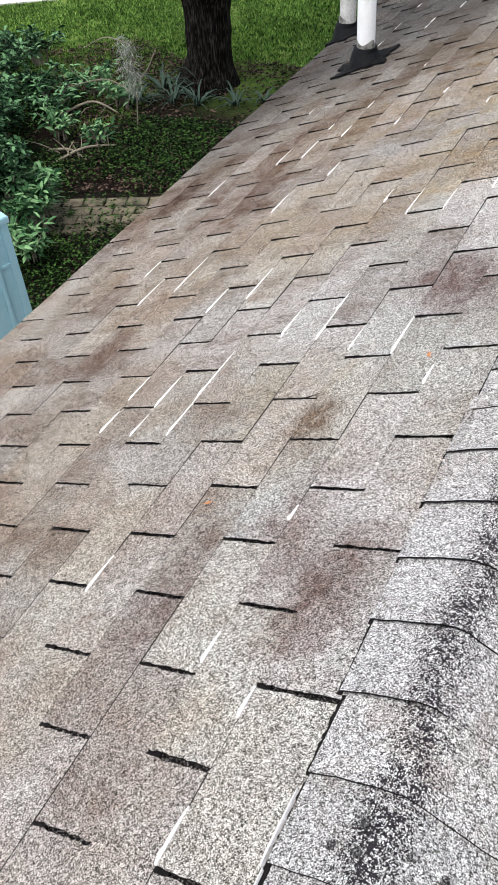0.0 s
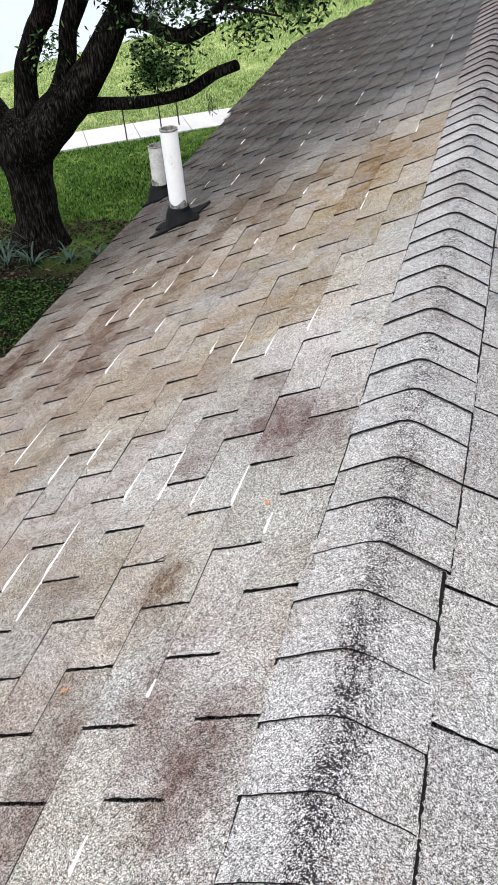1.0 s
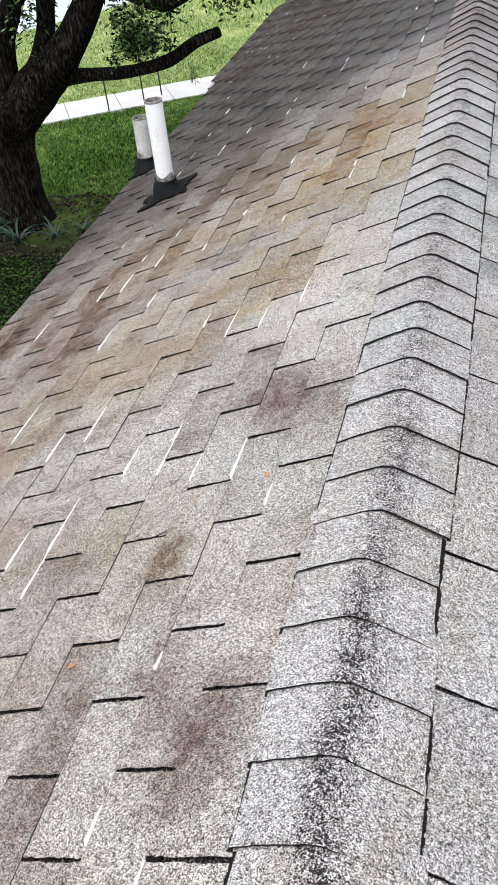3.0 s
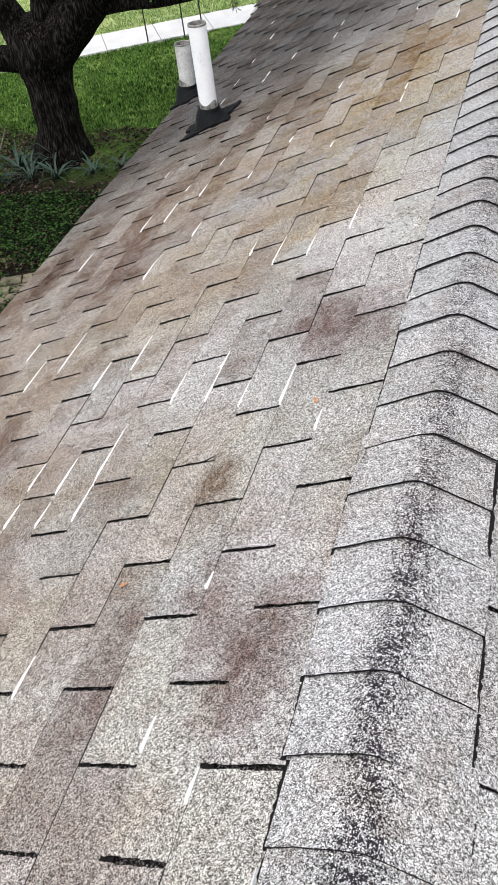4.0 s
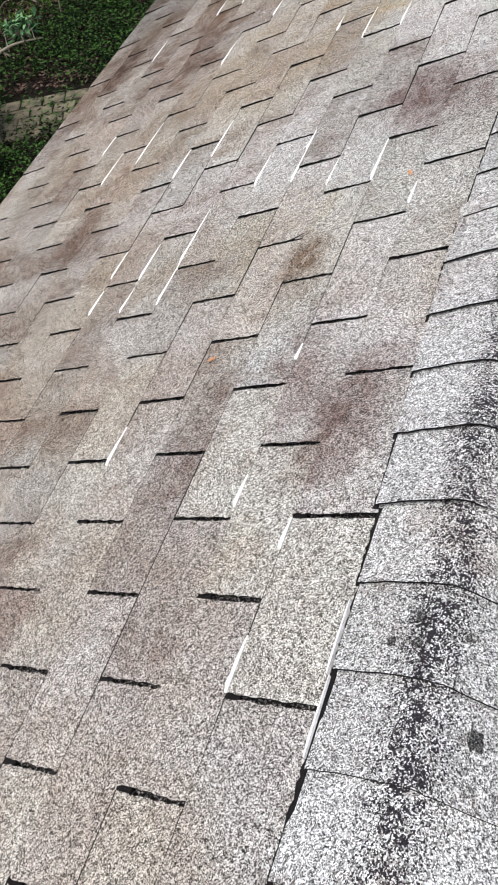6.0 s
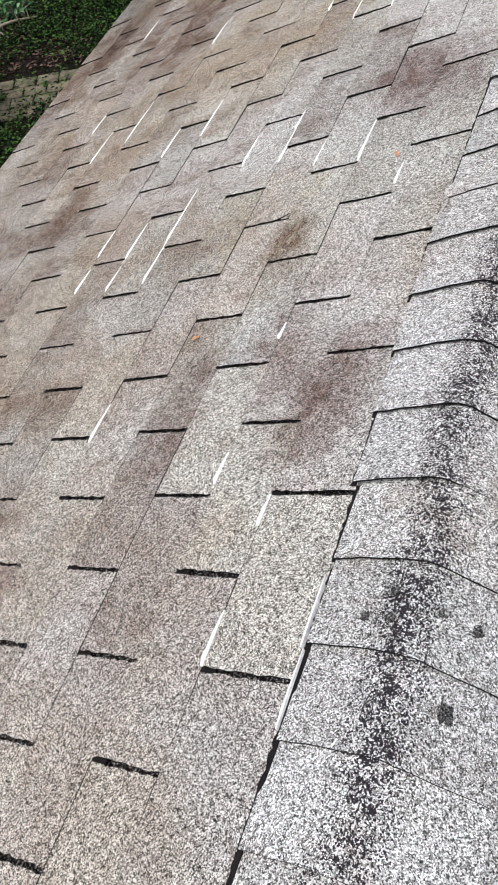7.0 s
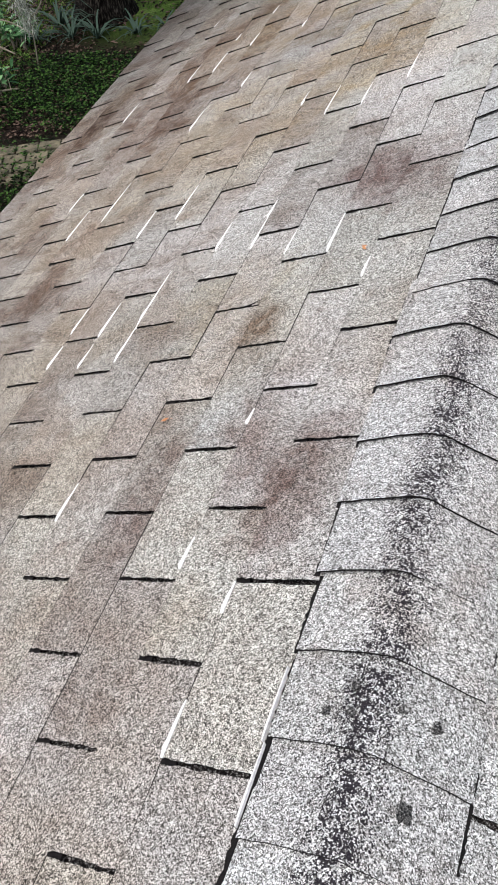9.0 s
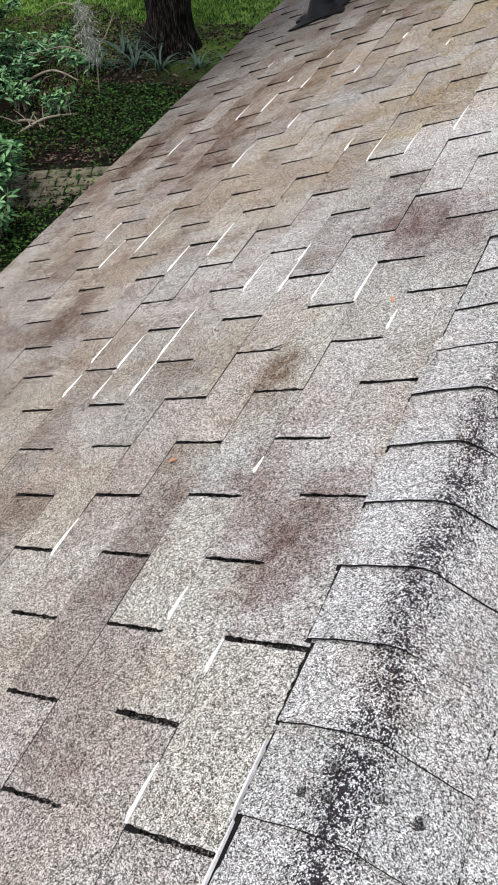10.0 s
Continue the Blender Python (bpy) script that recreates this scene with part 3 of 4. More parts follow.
def build_caps():
    rng = np.random.default_rng(11)
    kinds = [cap_mesh(rng) for _ in range(6)]
    for n in range(-22, 67):
        s = 0.012 + n * CAP + rng.normal(0, 0.0015)
        x = cap_drift(s)
        piece("ridge_cap", kinds[int(rng.integers(6))], DECK_L, Matrix.Translation((x, s, RIDGE_Z + 0.004)) @ pose(0, 0, 0, 0, rng.normal(0, 0.3), rng.normal(0, 0.35)))


build_caps()


def build_cap_joints():
    """Dirt packed along the foot of the ridge shingles on both sides."""
    rng = np.random.default_rng(12)
    for n in range(-22, 40):
        s0, s1 = 0.012 + n * CAP, 0.012 + (n + 1) * CAP
        x = cap_drift(s0)
        for side, place in ((-1, lambda d, s, w: on_left(APEX_U - d, s, w)), (1, on_right)):
            d = CAP_HALF + side * x / CP
            reach = (-0.0002, 0.0042) if side < 0 else (-0.0012, 0.0034)
            out = [(d + rng.uniform(*reach), s0 + (s1 - s0) * i / 19) for i in range(20)]
            ring = out + [(d - 0.006, s1), (d - 0.006, s0)]
            low, high = [place(a, b, 0.001) for a, b in ring], [place(a, b, 0.0034) for a, b in ring]
            v, f = slab(low, high)
            piece("joint_dirt", mesh_of("joint_dirt", v, f if side > 0 else [tuple(reversed(q)) for q in f], EDGE), DECK_L if side < 0 else DECK_R)


build_cap_joints()


# ---- strips that newer granules leave pale, below a course's butt ----
STRIPS = [(9, 1.42, 1.65), (5, 0.78, 1.00), (7, 0.80, 0.91), (6, 0.76, 0.90), (6, 0.64, 0.73), (1, 0.92, 1.075), (2, 0.95, 1.06), (3, 1.015, 1.15), (6, 1.29, 1.47),
          (7, 0.66, 0.75), (4, 0.14, 0.24), (5, 0.64, 0.806), (4, 1.05, 1.18), (0, 0.79, 0.86), (3, 1.15, 1.235), (7, 1.24, 1.38), (1, 0.024, 0.092), (1, 0.367, 0.409),
          (3, 1.685, 1.86), (2, 1.67, 1.80), (1, 1.75, 1.905), (8, 1.93, 2.08), (10, 1.36, 1.53), (0, -0.06, 0.0), (0, -0.30, -0.21)]


def strip(u, s0, s1, wide, rng, w=0.0032):
    """A thin sliver with ragged sides lying on the course below."""
    n = 7
    edge = [(u - wide * min(1.0, 0.5 + i) * (1.12 - 0.85 * i / (n - 1)) * rng.uniform(0.8, 1.1), s0 + (s1 - s0) * i / (n - 1)) for i in range(n)]
    back = [(u, s0 + (s1 - s0) * i / (n - 1)) for i in range(n - 1, -1, -1)]
    ring = edge + back
    v, f = slab([on_left(a, b, 0.001) for a, b in ring], [on_left(a, b, w) for a, b in ring])
    piece("pale_strip", mesh_of("pale_strip", v, [tuple(reversed(q)) for q in f], PALE_STRIP), DECK_L)


def build_strips():
    rng = np.random.default_rng(31)
    for c, s0, s1 in STRIPS:
        strip(0.008 - c * EXPOSE, s0, s1, 0.0090 + 0.0007 * c, rng)
    for s0, u in ((-0.258, 0.1635), (-0.372, 0.1680)):
        strip(u, s0, s0 + 0.112, 0.0036, rng, 0.0095)
    for _ in range(40):
        c, s0 = int(rng.integers(0, 13)), rng.uniform(1.5, 5.5)
        strip(0.007 - c * EXPOSE, s0, s0 + rng.uniform(0.05, 0.16), 0.0075 + 0.0006 * c, rng)


build_strips()


def build_scuffs():
    """Bare spots worn into two ridge shingles."""
    rng = np.random.default_rng(33)
    for x, y, r in ((-0.054, -0.210, 0.0062), (-0.020, -0.207, 0.0062), (-0.023, -0.170, 0.0056), (0.0415, -0.184, 0.0045), (0.0886, -0.189, 0.0070), (0.073, -0.305, 0.0105)):
        ring = []
        for a in range(16):
            q = r * rng.uniform(0.45, 1.25)
            ring.append((x + q * math.cos(a * 0.3927), y + 1.25 * q * math.sin(a * 0.3927)))
        z = lambda px: RIDGE_Z + 0.0168 - max(0, abs(px - 0.01) - 0.018) * math.tan(PITCH) * 0.97 - 0.0045 * ((px - 0.01) / 0.134) ** 2
        v, f = slab([(a, b, z(a) - 0.008) for a, b in ring], [(a, b, z(a) + 0.0012) for a, b in ring])
        piece("worn_spot", mesh_of("worn_spot", v, f, SCUFF), DECK_L)


build_scuffs()


def build_fallen_leaf(u, s, size, turn):
    v, f = leaves([(0, 0, 0)], 0.0, 3, size, size * 0.5, np.random.default_rng(int(turn)), 0)
    ob = quads("fallen_leaf", v * np.array([1, 1, 0.25]), f, LEAF_ORANGE)
    ob.matrix_basis = Matrix.Translation(on_left(u, s, 0.0085)) @ TURN_L @ pose(0, 0, 0, 0, 0, turn)
    tagged(ob, "tiny dry orange leaf lying on the shingles", "leaf", "leaves on the roof")


build_fallen_leaf(-0.333, 0.405, 0.022, 40)
build_fallen_leaf(-0.021, 0.897, 0.018, 110)


def build_debris():
    """Bits of leaf and bark caught on the far end of the slope, and a twig nearer by."""
    rng = np.random.default_rng(35)
    n = 420
    u, q = rng.uniform(EAVE_U + 0.05, -0.5, n), 5.3 + 3.5 * rng.beta(2.2, 1.3, n)
    p = np.array([on_left(a, b, 0.0075) for a, b in zip(u, np.minimum(q, ROOF_END - 0.2))])
    v, f = leaves(p, 0.0, n, 0.05, 0.022, rng, 0)
    v = v.reshape(-1, 4, 3)
    v = v[:, :1] + (v - v[:, :1]) * np.array([1, 1, 0.12])
    v[:, :, 2] += (v[:, :, 0] - v[:, :1, 0]) * math.tan(PITCH) + 0.002
    tagged(quads("leaf_debris", v.reshape(-1, 3), f, DEBRIS, kind="stuff", label="bits of dry leaf and bark lying on the roof"), category="debris")
    v, f = tube([on_left(-0.30, 0.757, 0.0068), on_left(-0.27, 0.755, 0.010), on_left(-0.245, 0.77, 0.008)], [0.0016, 0.0014, 0.0008], 5)
    tagged(piece("twig", mesh_of("twig", v, f, TAR)), "short dark twig lying on the shingles", "twig")


build_debris()


# ---- vent pipes ----
def vent_pipe(name, u, s, height, radius, plastic, label, lean=(0, 0), skirt=0.17):
    thing = tagged(new(name), label, "vent pipe", "vent pipes on the roof")
    base = on_left(u, s, 0.0)
    thing.location = base
    n = 24
    top = Vector((lean[0], lean[1], height))
    # hollow pipe
    ring = lambda c, r: [(c[0] + r * math.cos(2 * math.pi * i / n), c[1] + r * math.sin(2 * math.pi * i / n), c[2]) for i in range(n)]
    low = Vector((0, 0, -0.10))
    v = ring(low, radius) + ring(top, radius) + ring(top, radius - 0.007) + ring(top * 0.4, radius - 0.007)
    f = [(q * n + i, q * n + (i + 1) % n, (q + 1) * n + (i + 1) % n, (q + 1) * n + i) for q in range(3) for i in range(n)]
    f.append(tuple(range(3 * n, 4 * n)))
    piece("pipe", mesh_of("pipe", v, f, plastic, False), thing)
    # stained rim
    v = ring(top * 0.985, radius + 0.0012) + ring(top * 1.004, radius + 0.0012) + ring(top * 1.004, radius - 0.0075) + ring(top * 0.9, radius - 0.0075)
    f = [(q * n + i, q * n + (i + 1) % n, (q + 1) * n + (i + 1) % n, (q + 1) * n + i) for q in range(3) for i in range(n)]
    piece("rim", mesh_of("rim", v, f, GRIME), thing, None, "grimy pipe rim")
    foot = Vector((0, 0, 0.088))
    v = ring(foot, radius + 0.0012) + [(x, y, z + 0.030 + 0.012 * math.sin(7 * k + height * 9)) for k, (x, y, z) in enumerate(ring(foot, radius + 0.0012))]
    piece("grime_band", mesh_of("grime_band", v, [(i, (i + 1) % n, n + (i + 1) % n, n + i) for i in range(n)], GRIME), thing, None, "ring of black grime above the collar")
    # rubber collar: a cone that follows the slope
    up = Vector((-SP, 0, CP))
    ax = Vector((CP, 0, SP))
    v = []
    for r, h in ((0.094, 0.006), (0.086, 0.020), (0.066, 0.066), (radius + 0.011, 0.088), (radius + 0.003, 0.090)):
        t = h / 0.090
        for i in range(n):
            a = 2 * math.pi * i / n
            flat = ax * (r * math.cos(a)) + Vector((0, r * math.sin(a), 0)) + up * h
            level = Vector((r * math.cos(a), r * math.sin(a), h))
            v.append(flat * (1 - t) + level * t)
    f = [(q * n + i, q * n + (i + 1) % n, (q + 1) * n + (i + 1) % n, (q + 1) * n + i) for q in range(4) for i in range(n)]
    piece("collar", mesh_of("collar", v, f, RUBBER, False), thing, None, "black rubber pipe collar")
    # tarred flashing sheet with an uneven outline
    rng = np.random.default_rng(int(height * 100))
    lowr, high = [], []
    for i in range(28):
        a = 2 * math.pi * i / 28
        r = skirt / max(abs(math.cos(a)), abs(math.sin(a)) * 1.3) * rng.uniform(0.72, 1.12)
        q = ax * (r * math.cos(a)) + Vector((0, r * math.sin(a), 0))
        lowr.append(q + up * 0.002), high.append(q * 0.985 + up * (0.0135 + rng.uniform(0, 0.004)))
    v, f = slab(lowr, high)
    piece("flashing", mesh_of("flashing", v, f, TAR), thing, None, "black tarred flashing sheet")
    return thing


vent_pipe("vent_pipe", -1.357, 3.645, 0.495, 0.046, PVC, "white plastic vent pipe with black rubber collar on shingles", (0.0, 0.0), 0.155)
vent_pipe("vent_pipe", -1.82, 4.43, 0.327, 0.048, PVC_OLD, "grimy grey-white vent pipe with black collar near the eave", (0.01, 0.0), 0.115)


# ---- pavement and patio ----
def build_pavement():
    root = tagged(new("pavement"), "pale concrete footpath across the lawn", "footpath", kind="structure")
    along = Vector((0.866, 0.499, 0)).normalized()
    across = Vector((-along.y, along.x, 0))
    start = Vector((-6.53, 17.27, 0))
    me = None
    for k in range(-14, 16):
        a, b = start + along * (1.12 * k + 0.006), start + along * (1.12 * (k + 1) - 0.006)
        ring = [a, b, b + across * 1.15, a + across * 1.15]
        c = sum(ring, Vector()) / 4
        if me is None:
            inner = [(p - c) * 0.988 for p in ring]
            v, f = slab([p - c + Vector((0, 0, -0.08)) for p in ring], [p - c + Vector((0, 0, 0.035)) for p in ring])
            v += [p + Vector((0, 0, 0.042)) for p in inner]
            f = [q for q in f if q != (4, 5, 6, 7)] + [(8, 9, 10, 11)] + [(4 + i, 4 + (i + 1) % 4, 8 + (i + 1) % 4, 8 + i) for i in range(4)]
            me = mesh_of("slab", v, f, CONCRETE)
        piece("slab", me, root, Matrix.Translation(c))


def build_patio():
    root = tagged(new("patio"), "small patch of brown pavers with dirt joints", "paving", kind="structure")
    along = Vector((0.917, 0.40, 0)).normalized()
    across = Vector((-along.y, along.x, 0))
    rng = np.random.default_rng(5)
    w, d = 0.27, 0.20
    v, f = slab([(-w / 2, -d / 2, -0.06), (w / 2, -d / 2, -0.06), (w / 2, d / 2, -0.06), (-w / 2, d / 2, -0.06)],
                [(-w / 2, -d / 2, 0.02), (w / 2, -d / 2, 0.02), (w / 2, d / 2, 0.02), (-w / 2, d / 2, 0.02)])
    v += [(x * 0.92, y * 0.90, 0.028) for x, y, z in v[4:8]]
    f = [q for q in f if q != (4, 5, 6, 7)] + [(8, 9, 10, 11)] + [(4 + i, 4 + (i + 1) % 4, 8 + (i + 1) % 4, 8 + i) for i in range(4)]
    me = mesh_of("paver", v, f, PAVER)
    turn = math.degrees(math.atan2(along.y, along.x))
    for i in range(-1, 9):
        for j in range(4):
            p = Vector((-6.86, 6.70, 0)) + along * ((i + 0.5 * (j % 2)) * (w + 0.018)) + across * (j * (d + 0.018))
            piece("paver", me, root, pose(p.x, p.y, 0.005 + rng.uniform(-0.006, 0.006), rng.normal(0, 1), rng.normal(0, 1), turn + rng.normal(0, 1.5)))


build_pavement()
build_patio()


# ---- blue shed ----
def build_shed():
    thing = tagged(new("shed"), "pale blue ribbed metal shed wall beside the house", "shed")
    corner, run, deep = Vector((-3.81, 3.10, 0)), Vector((-0.35, -0.94, 0)).normalized(), Vector((-0.94, 0.35, 0)).normalized()
    H = 2.74
    m = Matrix((( -run.x, deep.x, 0, corner.x), (-run.y, deep.y, 0, corner.y), (0, 0, 1, 0), (0, 0, 0, 1)))
    body = part("body", box_bm(-2.4, 0, 0.0, 1.6, -0.02, H - 0.02), BLUE, thing)
    ribs = [part("rib", box_bm(-0.16 - 0.30 * k, -0.13 - 0.30 * k, -0.022, 0.001, 0.0, H - 0.03, 0.004), BLUE, thing) for k in range(7)]
    trim = [part("corner_trim", box_bm(-0.045, 0.012, -0.014, 0.05, 0.0, H, 0.003), BLUE, thing)]
    seam = [part("seam", box_bm(-2.4, 0.0, -0.008, 0.001, 2.42, 2.44), BLUE, thing)]
    roof = [part("roof", box_bm(-2.45, 0.03, -0.02, 1.65, H - 0.02, H + 0.03, 0.006), BLUE, thing)]
    thing.matrix_basis = m


build_shed()


# ---- live oak ----
def eased(points, radii, k=4):
    """A bent line with k steps between its knots, and its radii."""
    P = np.column_stack([np.array(points, float), radii])
    P = np.vstack([2 * P[0] - P[1], P, 2 * P[-1] - P[-2]])
    out = []
    for i in range(1, len(P) - 2):
        a, b, c, d = P[i - 1:i + 3]
        for j in range(k):
            t = j / k
            out.append(0.5 * (2 * b + (c - a) * t + (2 * a - 5 * b + 4 * c - d) * t * t + (3 * b - a - 3 * c + d) * t ** 3))
    out.append(P[-2])
    return [tuple(float(w) for w in q[:3]) for q in out], [max(0.01, float(q[3])) for q in out]


def build_oak():
    tree = tagged(new("oak_tree"), "dark-barked live oak with spreading limbs and hanging grey moss", "tree")
    Y = 11.35
    # the whole tree leans a little
    lean = Matrix(((0.976, 0, 0.0342, -0.1849), (0, 0.976, 0, 0.27), (-0.0342, 0, 0.976, -0.2466), (0, 0, 0, 1)))
    tree.matrix_basis = lean
    pts, rad = eased([(-7.16, Y, -0.05), (-7.12, Y, 0.37), (-7.10, Y, 0.83), (-7.11, Y, 1.27), (-7.10, Y, 1.61), (-7.02, Y, 1.95), (-6.98, Y, 2.18)], [0.55, 0.385, 0.355, 0.365, 0.43, 0.45, 0.30])
    trunk, f = tube(pts, rad, 28, 0.14)
    piece("trunk", mesh_of("trunk", trunk, f, BARK, True), tree)
    limbs = (
        ([(-7.20, Y, 1.45), (-7.48, Y, 2.09), (-7.78, Y, 2.56), (-8.05, Y, 2.95), (-8.55, Y, 3.9), (-9.1, Y + 0.4, 5.6)], [0.34, 0.25, 0.21, 0.20, 0.15, 0.08]),
        ([(-7.0, Y, 1.75), (-6.90, Y, 2.40), (-6.80, Y, 2.85), (-6.55, Y, 3.35), (-6.23, Y, 3.90), (-5.7, Y + 0.5, 6.2)], [0.28, 0.18, 0.165, 0.16, 0.155, 0.10]),
        ([(-6.80, Y, 1.95), (-6.42, Y + 0.1, 2.46), (-6.17, Y + 0.1, 2.95), (-6.07, Y + 0.1, 3.35), (-5.88, Y + 0.2, 3.80), (-4.9, Y + 0.8, 6.0)], [0.24, 0.16, 0.135, 0.135, 0.15, 0.09]),
        ([(-7.0, Y, 1.65), (-6.45, Y, 2.16), (-5.98, Y, 2.58), (-5.65, Y, 2.98), (-5.37, Y, 3.36), (-5.14, Y, 3.74), (-4.75, Y, 4.4), (-3.9, Y - 0.4, 5.4)], [0.38, 0.34, 0.27, 0.225, 0.20, 0.16, 0.14, 0.10]),
        ([(-6.4, Y, 2.15), (-5.93, Y, 2.33), (-5.2, Y, 2.39), (-4.75, Y, 2.45), (-4.3, Y, 2.58), (-3.9, Y, 2.81), (-3.54, Y, 2.95)], [0.20, 0.115, 0.088, 0.085, 0.09, 0.082, 0.072]),
        ([(-5.40, Y, 3.42), (-4.98, Y, 3.50), (-4.43, Y, 3.31), (-4.18, Y, 3.35), (-3.86, Y, 3.49)], [0.13, 0.10, 0.095, 0.115, 0.10]),
        ([(-7.1, Y, 1.50), (-7.75, Y - 0.1, 1.61), (-8.41, Y - 0.1, 1.49), (-9.03, Y - 0.1, 1.60), (-9.9, Y, 1.95), (-11, Y, 2.9)], [0.24, 0.185, 0.15, 0.13, 0.10, 0.06]),
    )
    for line, thick in limbs:
        pts, rad = eased(line, thick)
        v, f = tube(pts, rad, 16, 0.14)
        piece("limb", mesh_of("limb", v, f, BARK, True), tree)
    # forks out in the crown
    rng = np.random.default_rng(21)
    ends = []
    for start in [(-5.7, Y + 0.5, 6.2), (-4.9, Y + 0.8, 6.0), (-3.9, Y - 0.4, 5.4), (-4.85, Y, 3.9), (-5.55, Y + 0.3, 4.1), (-6.1, Y, 4.2), (-3.85, Y, 3.62)] * 4:
        a = Vector(start)
        b = a + Vector((rng.normal(0.5, 1.0), rng.normal(0.2, 1.0), rng.uniform(0.1, 0.9)))
        c = b + Vector((rng.normal(0.4, 0.8), rng.normal(0, 0.8), rng.uniform(0.0, 0.4)))
        tv, tf = tube([a, b, c], [0.05, 0.03, 0.012], 6)
        piece("branch", mesh_of("branch", tv, tf, BARK), tree)
        ends += [b.lerp(c, t) for t in (0.2, 0.6, 1.0)]
    # foliage seen against the lawn, hanging from the crown
    low = []
    for x0, x1, z0, z1, k in ((-5.4, -4.3, 3.5, 4.3, 18), (-4.5, -3.3, 3.60, 4.5, 16), (-3.4, -2.3, 3.75, 4.5, 11), (-2.3, -1.2, 4.1, 4.6, 8), (-6.6, -6.2, 2.9, 3.4, 3),
                              (-5.1, -4.4, 3.0, 3.45, 6), (-3.6, -3.15, 3.2, 3.7, 5), (-3.05, -2.4, 3.25, 3.9, 8), (-4.4, -3.2, 3.62, 4.1, 12), (-9.25, -8.75, 1.6, 2.4, 2)):
        for _ in range(k):
            low.append((rng.uniform(x0, x1), Y + rng.uniform(-0.5, 0.9), rng.uniform(z0, z1)))
    lv, lf = leaves(low, 0.16, 6200, 0.105, 0.040, rng, 0.3)
    hv, hf = leaves([tuple(p) for p in ends if p.z > 4.3], 0.35, 10500, 0.10, 0.04, rng, 0.2)
    # the broad roof of leaves overhead
    up = rng.normal(0, 1, (420, 3))
    up /= np.linalg.norm(up, axis=1)[:, None]
    up = up * rng.uniform(0.5, 1.0, (420, 1)) * np.array([6.2, 5.6, 2.0]) + np.array([-5.2, Y + 1.0, 7.4])
    up = up[up[:, 2] > 5.6]
    uv, uf = leaves(up, 0.45, 17000, 0.17, 0.075, rng, 0.2)
    n1, n2 = len(lv), len(lv) + len(hv)
    quads("crown", np.concatenate([lv, hv, uv]), np.concatenate([lf, hf + n1, uf + n2]), LEAF_OAK, tree)
    # a bushy growth on the cut limb
    bv, bf = leaves([(-4.75 + rng.normal(0, 0.16), Y + rng.normal(0, 0.15), 2.84 + rng.normal(0, 0.13)) for _ in range(24)], 0.06, 2600, 0.055, 0.034, rng, 0)
    quads("limb_growth", bv, bf, LEAF_OAK, tree, label="dense leafy growth on the cut limb")
    pv, pf = leaves([(-4.42, Y - 0.1, 2.95), (-4.9, Y - 0.1, 3.35), (-4.6, Y - 0.1, 3.22), (-5.0, Y - 0.1, 3.15)], 0.08, 70, 0.15, 0.05, rng, 0.1)
    quads("air_plant", pv, pf, LEAF_PALE, tree, kind="stuff", label="pale broad leaves on the limb")
    # moss: wisps of fine blades hanging in strands
    wisps = []
    for _ in range(46):
        x, z = rng.uniform(-5.0, -1.7), 0.0
        z = 3.60 + 0.13 * (x + 5.2) + rng.uniform(0, 0.4)
        if rng.random() < 0.06:
            x, z = rng.uniform(-4.2, -3.7), 2.66
        y, L = Y + rng.normal(0, 0.3), rng.uniform(0.12, 0.45)
        wisps += [(x + rng.normal(0, 0.015), y + rng.normal(0, 0.015), z - L * t) for t in np.linspace(0, 0.8, 6)]
    mv, mf = leaves(wisps, (0.022, 0.022, 0.03), 3600, 0.11, 0.007, rng, 1.8)
    quads("moss", mv, mf, MOSS_DARK, tree, kind="stuff", label="hanging dark grey moss strands")
    # three ropes of a swing on the cut limb
    for x, zt, zb in ((-5.36, 2.42, 1.85), (-4.78, 2.44, 1.92), (-4.50, 2.46, 2.10)):
        v, f = tube([lean @ Vector(q) for q in ((x, Y, zt), (x + 0.01, Y, (zt + zb) / 2), (x + 0.02, Y, zb))], [0.011, 0.011, 0.011], 6)
        tagged(piece("rope", mesh_of("rope", v, f, ROPE)), "thin dark rope hanging from the oak limb", "rope", "ropes under the oak limb")


build_oak()


# ---- planting bed ----
def build_shrub(x, y, h, spread, count, seed, leaf=None):
    rng = np.random.default_rng(seed)
    thing = tagged(new("shrub"), "leafy green shrub with long narrow leaves in the bed", "shrub", "shrubs in the bed")
    tips = []
    for _ in range(14):
        a, r = rng.uniform(0, 2 * math.pi), spread * math.sqrt(rng.uniform(0.02, 1))
        top = Vector((x + r * math.cos(a), y + r * math.sin(a), h * rng.uniform(0.65, 1.1)))
        mid = Vector((x + 0.4 * r * math.cos(a), y + 0.4 * r * math.sin(a), h * 0.45))
        tv, tf = tube([(x + 0.1 * math.cos(a), y + 0.1 * math.sin(a), -0.03), mid, top], [0.014, 0.010, 0.004], 5, caps=False)
        piece("stem", mesh_of("stem", tv, tf, TWIG), thing)
        tips += [mid.lerp(top, t) for t in (0.3, 0.6, 0.85, 1.0)]
    lv, lf = lance_leaves([tuple(t) for t in tips], int(count * 1.25), 0.15, 0.042, rng)
    quads("foliage", lv, lf, leaf or LEAF_SHRUB, thing)


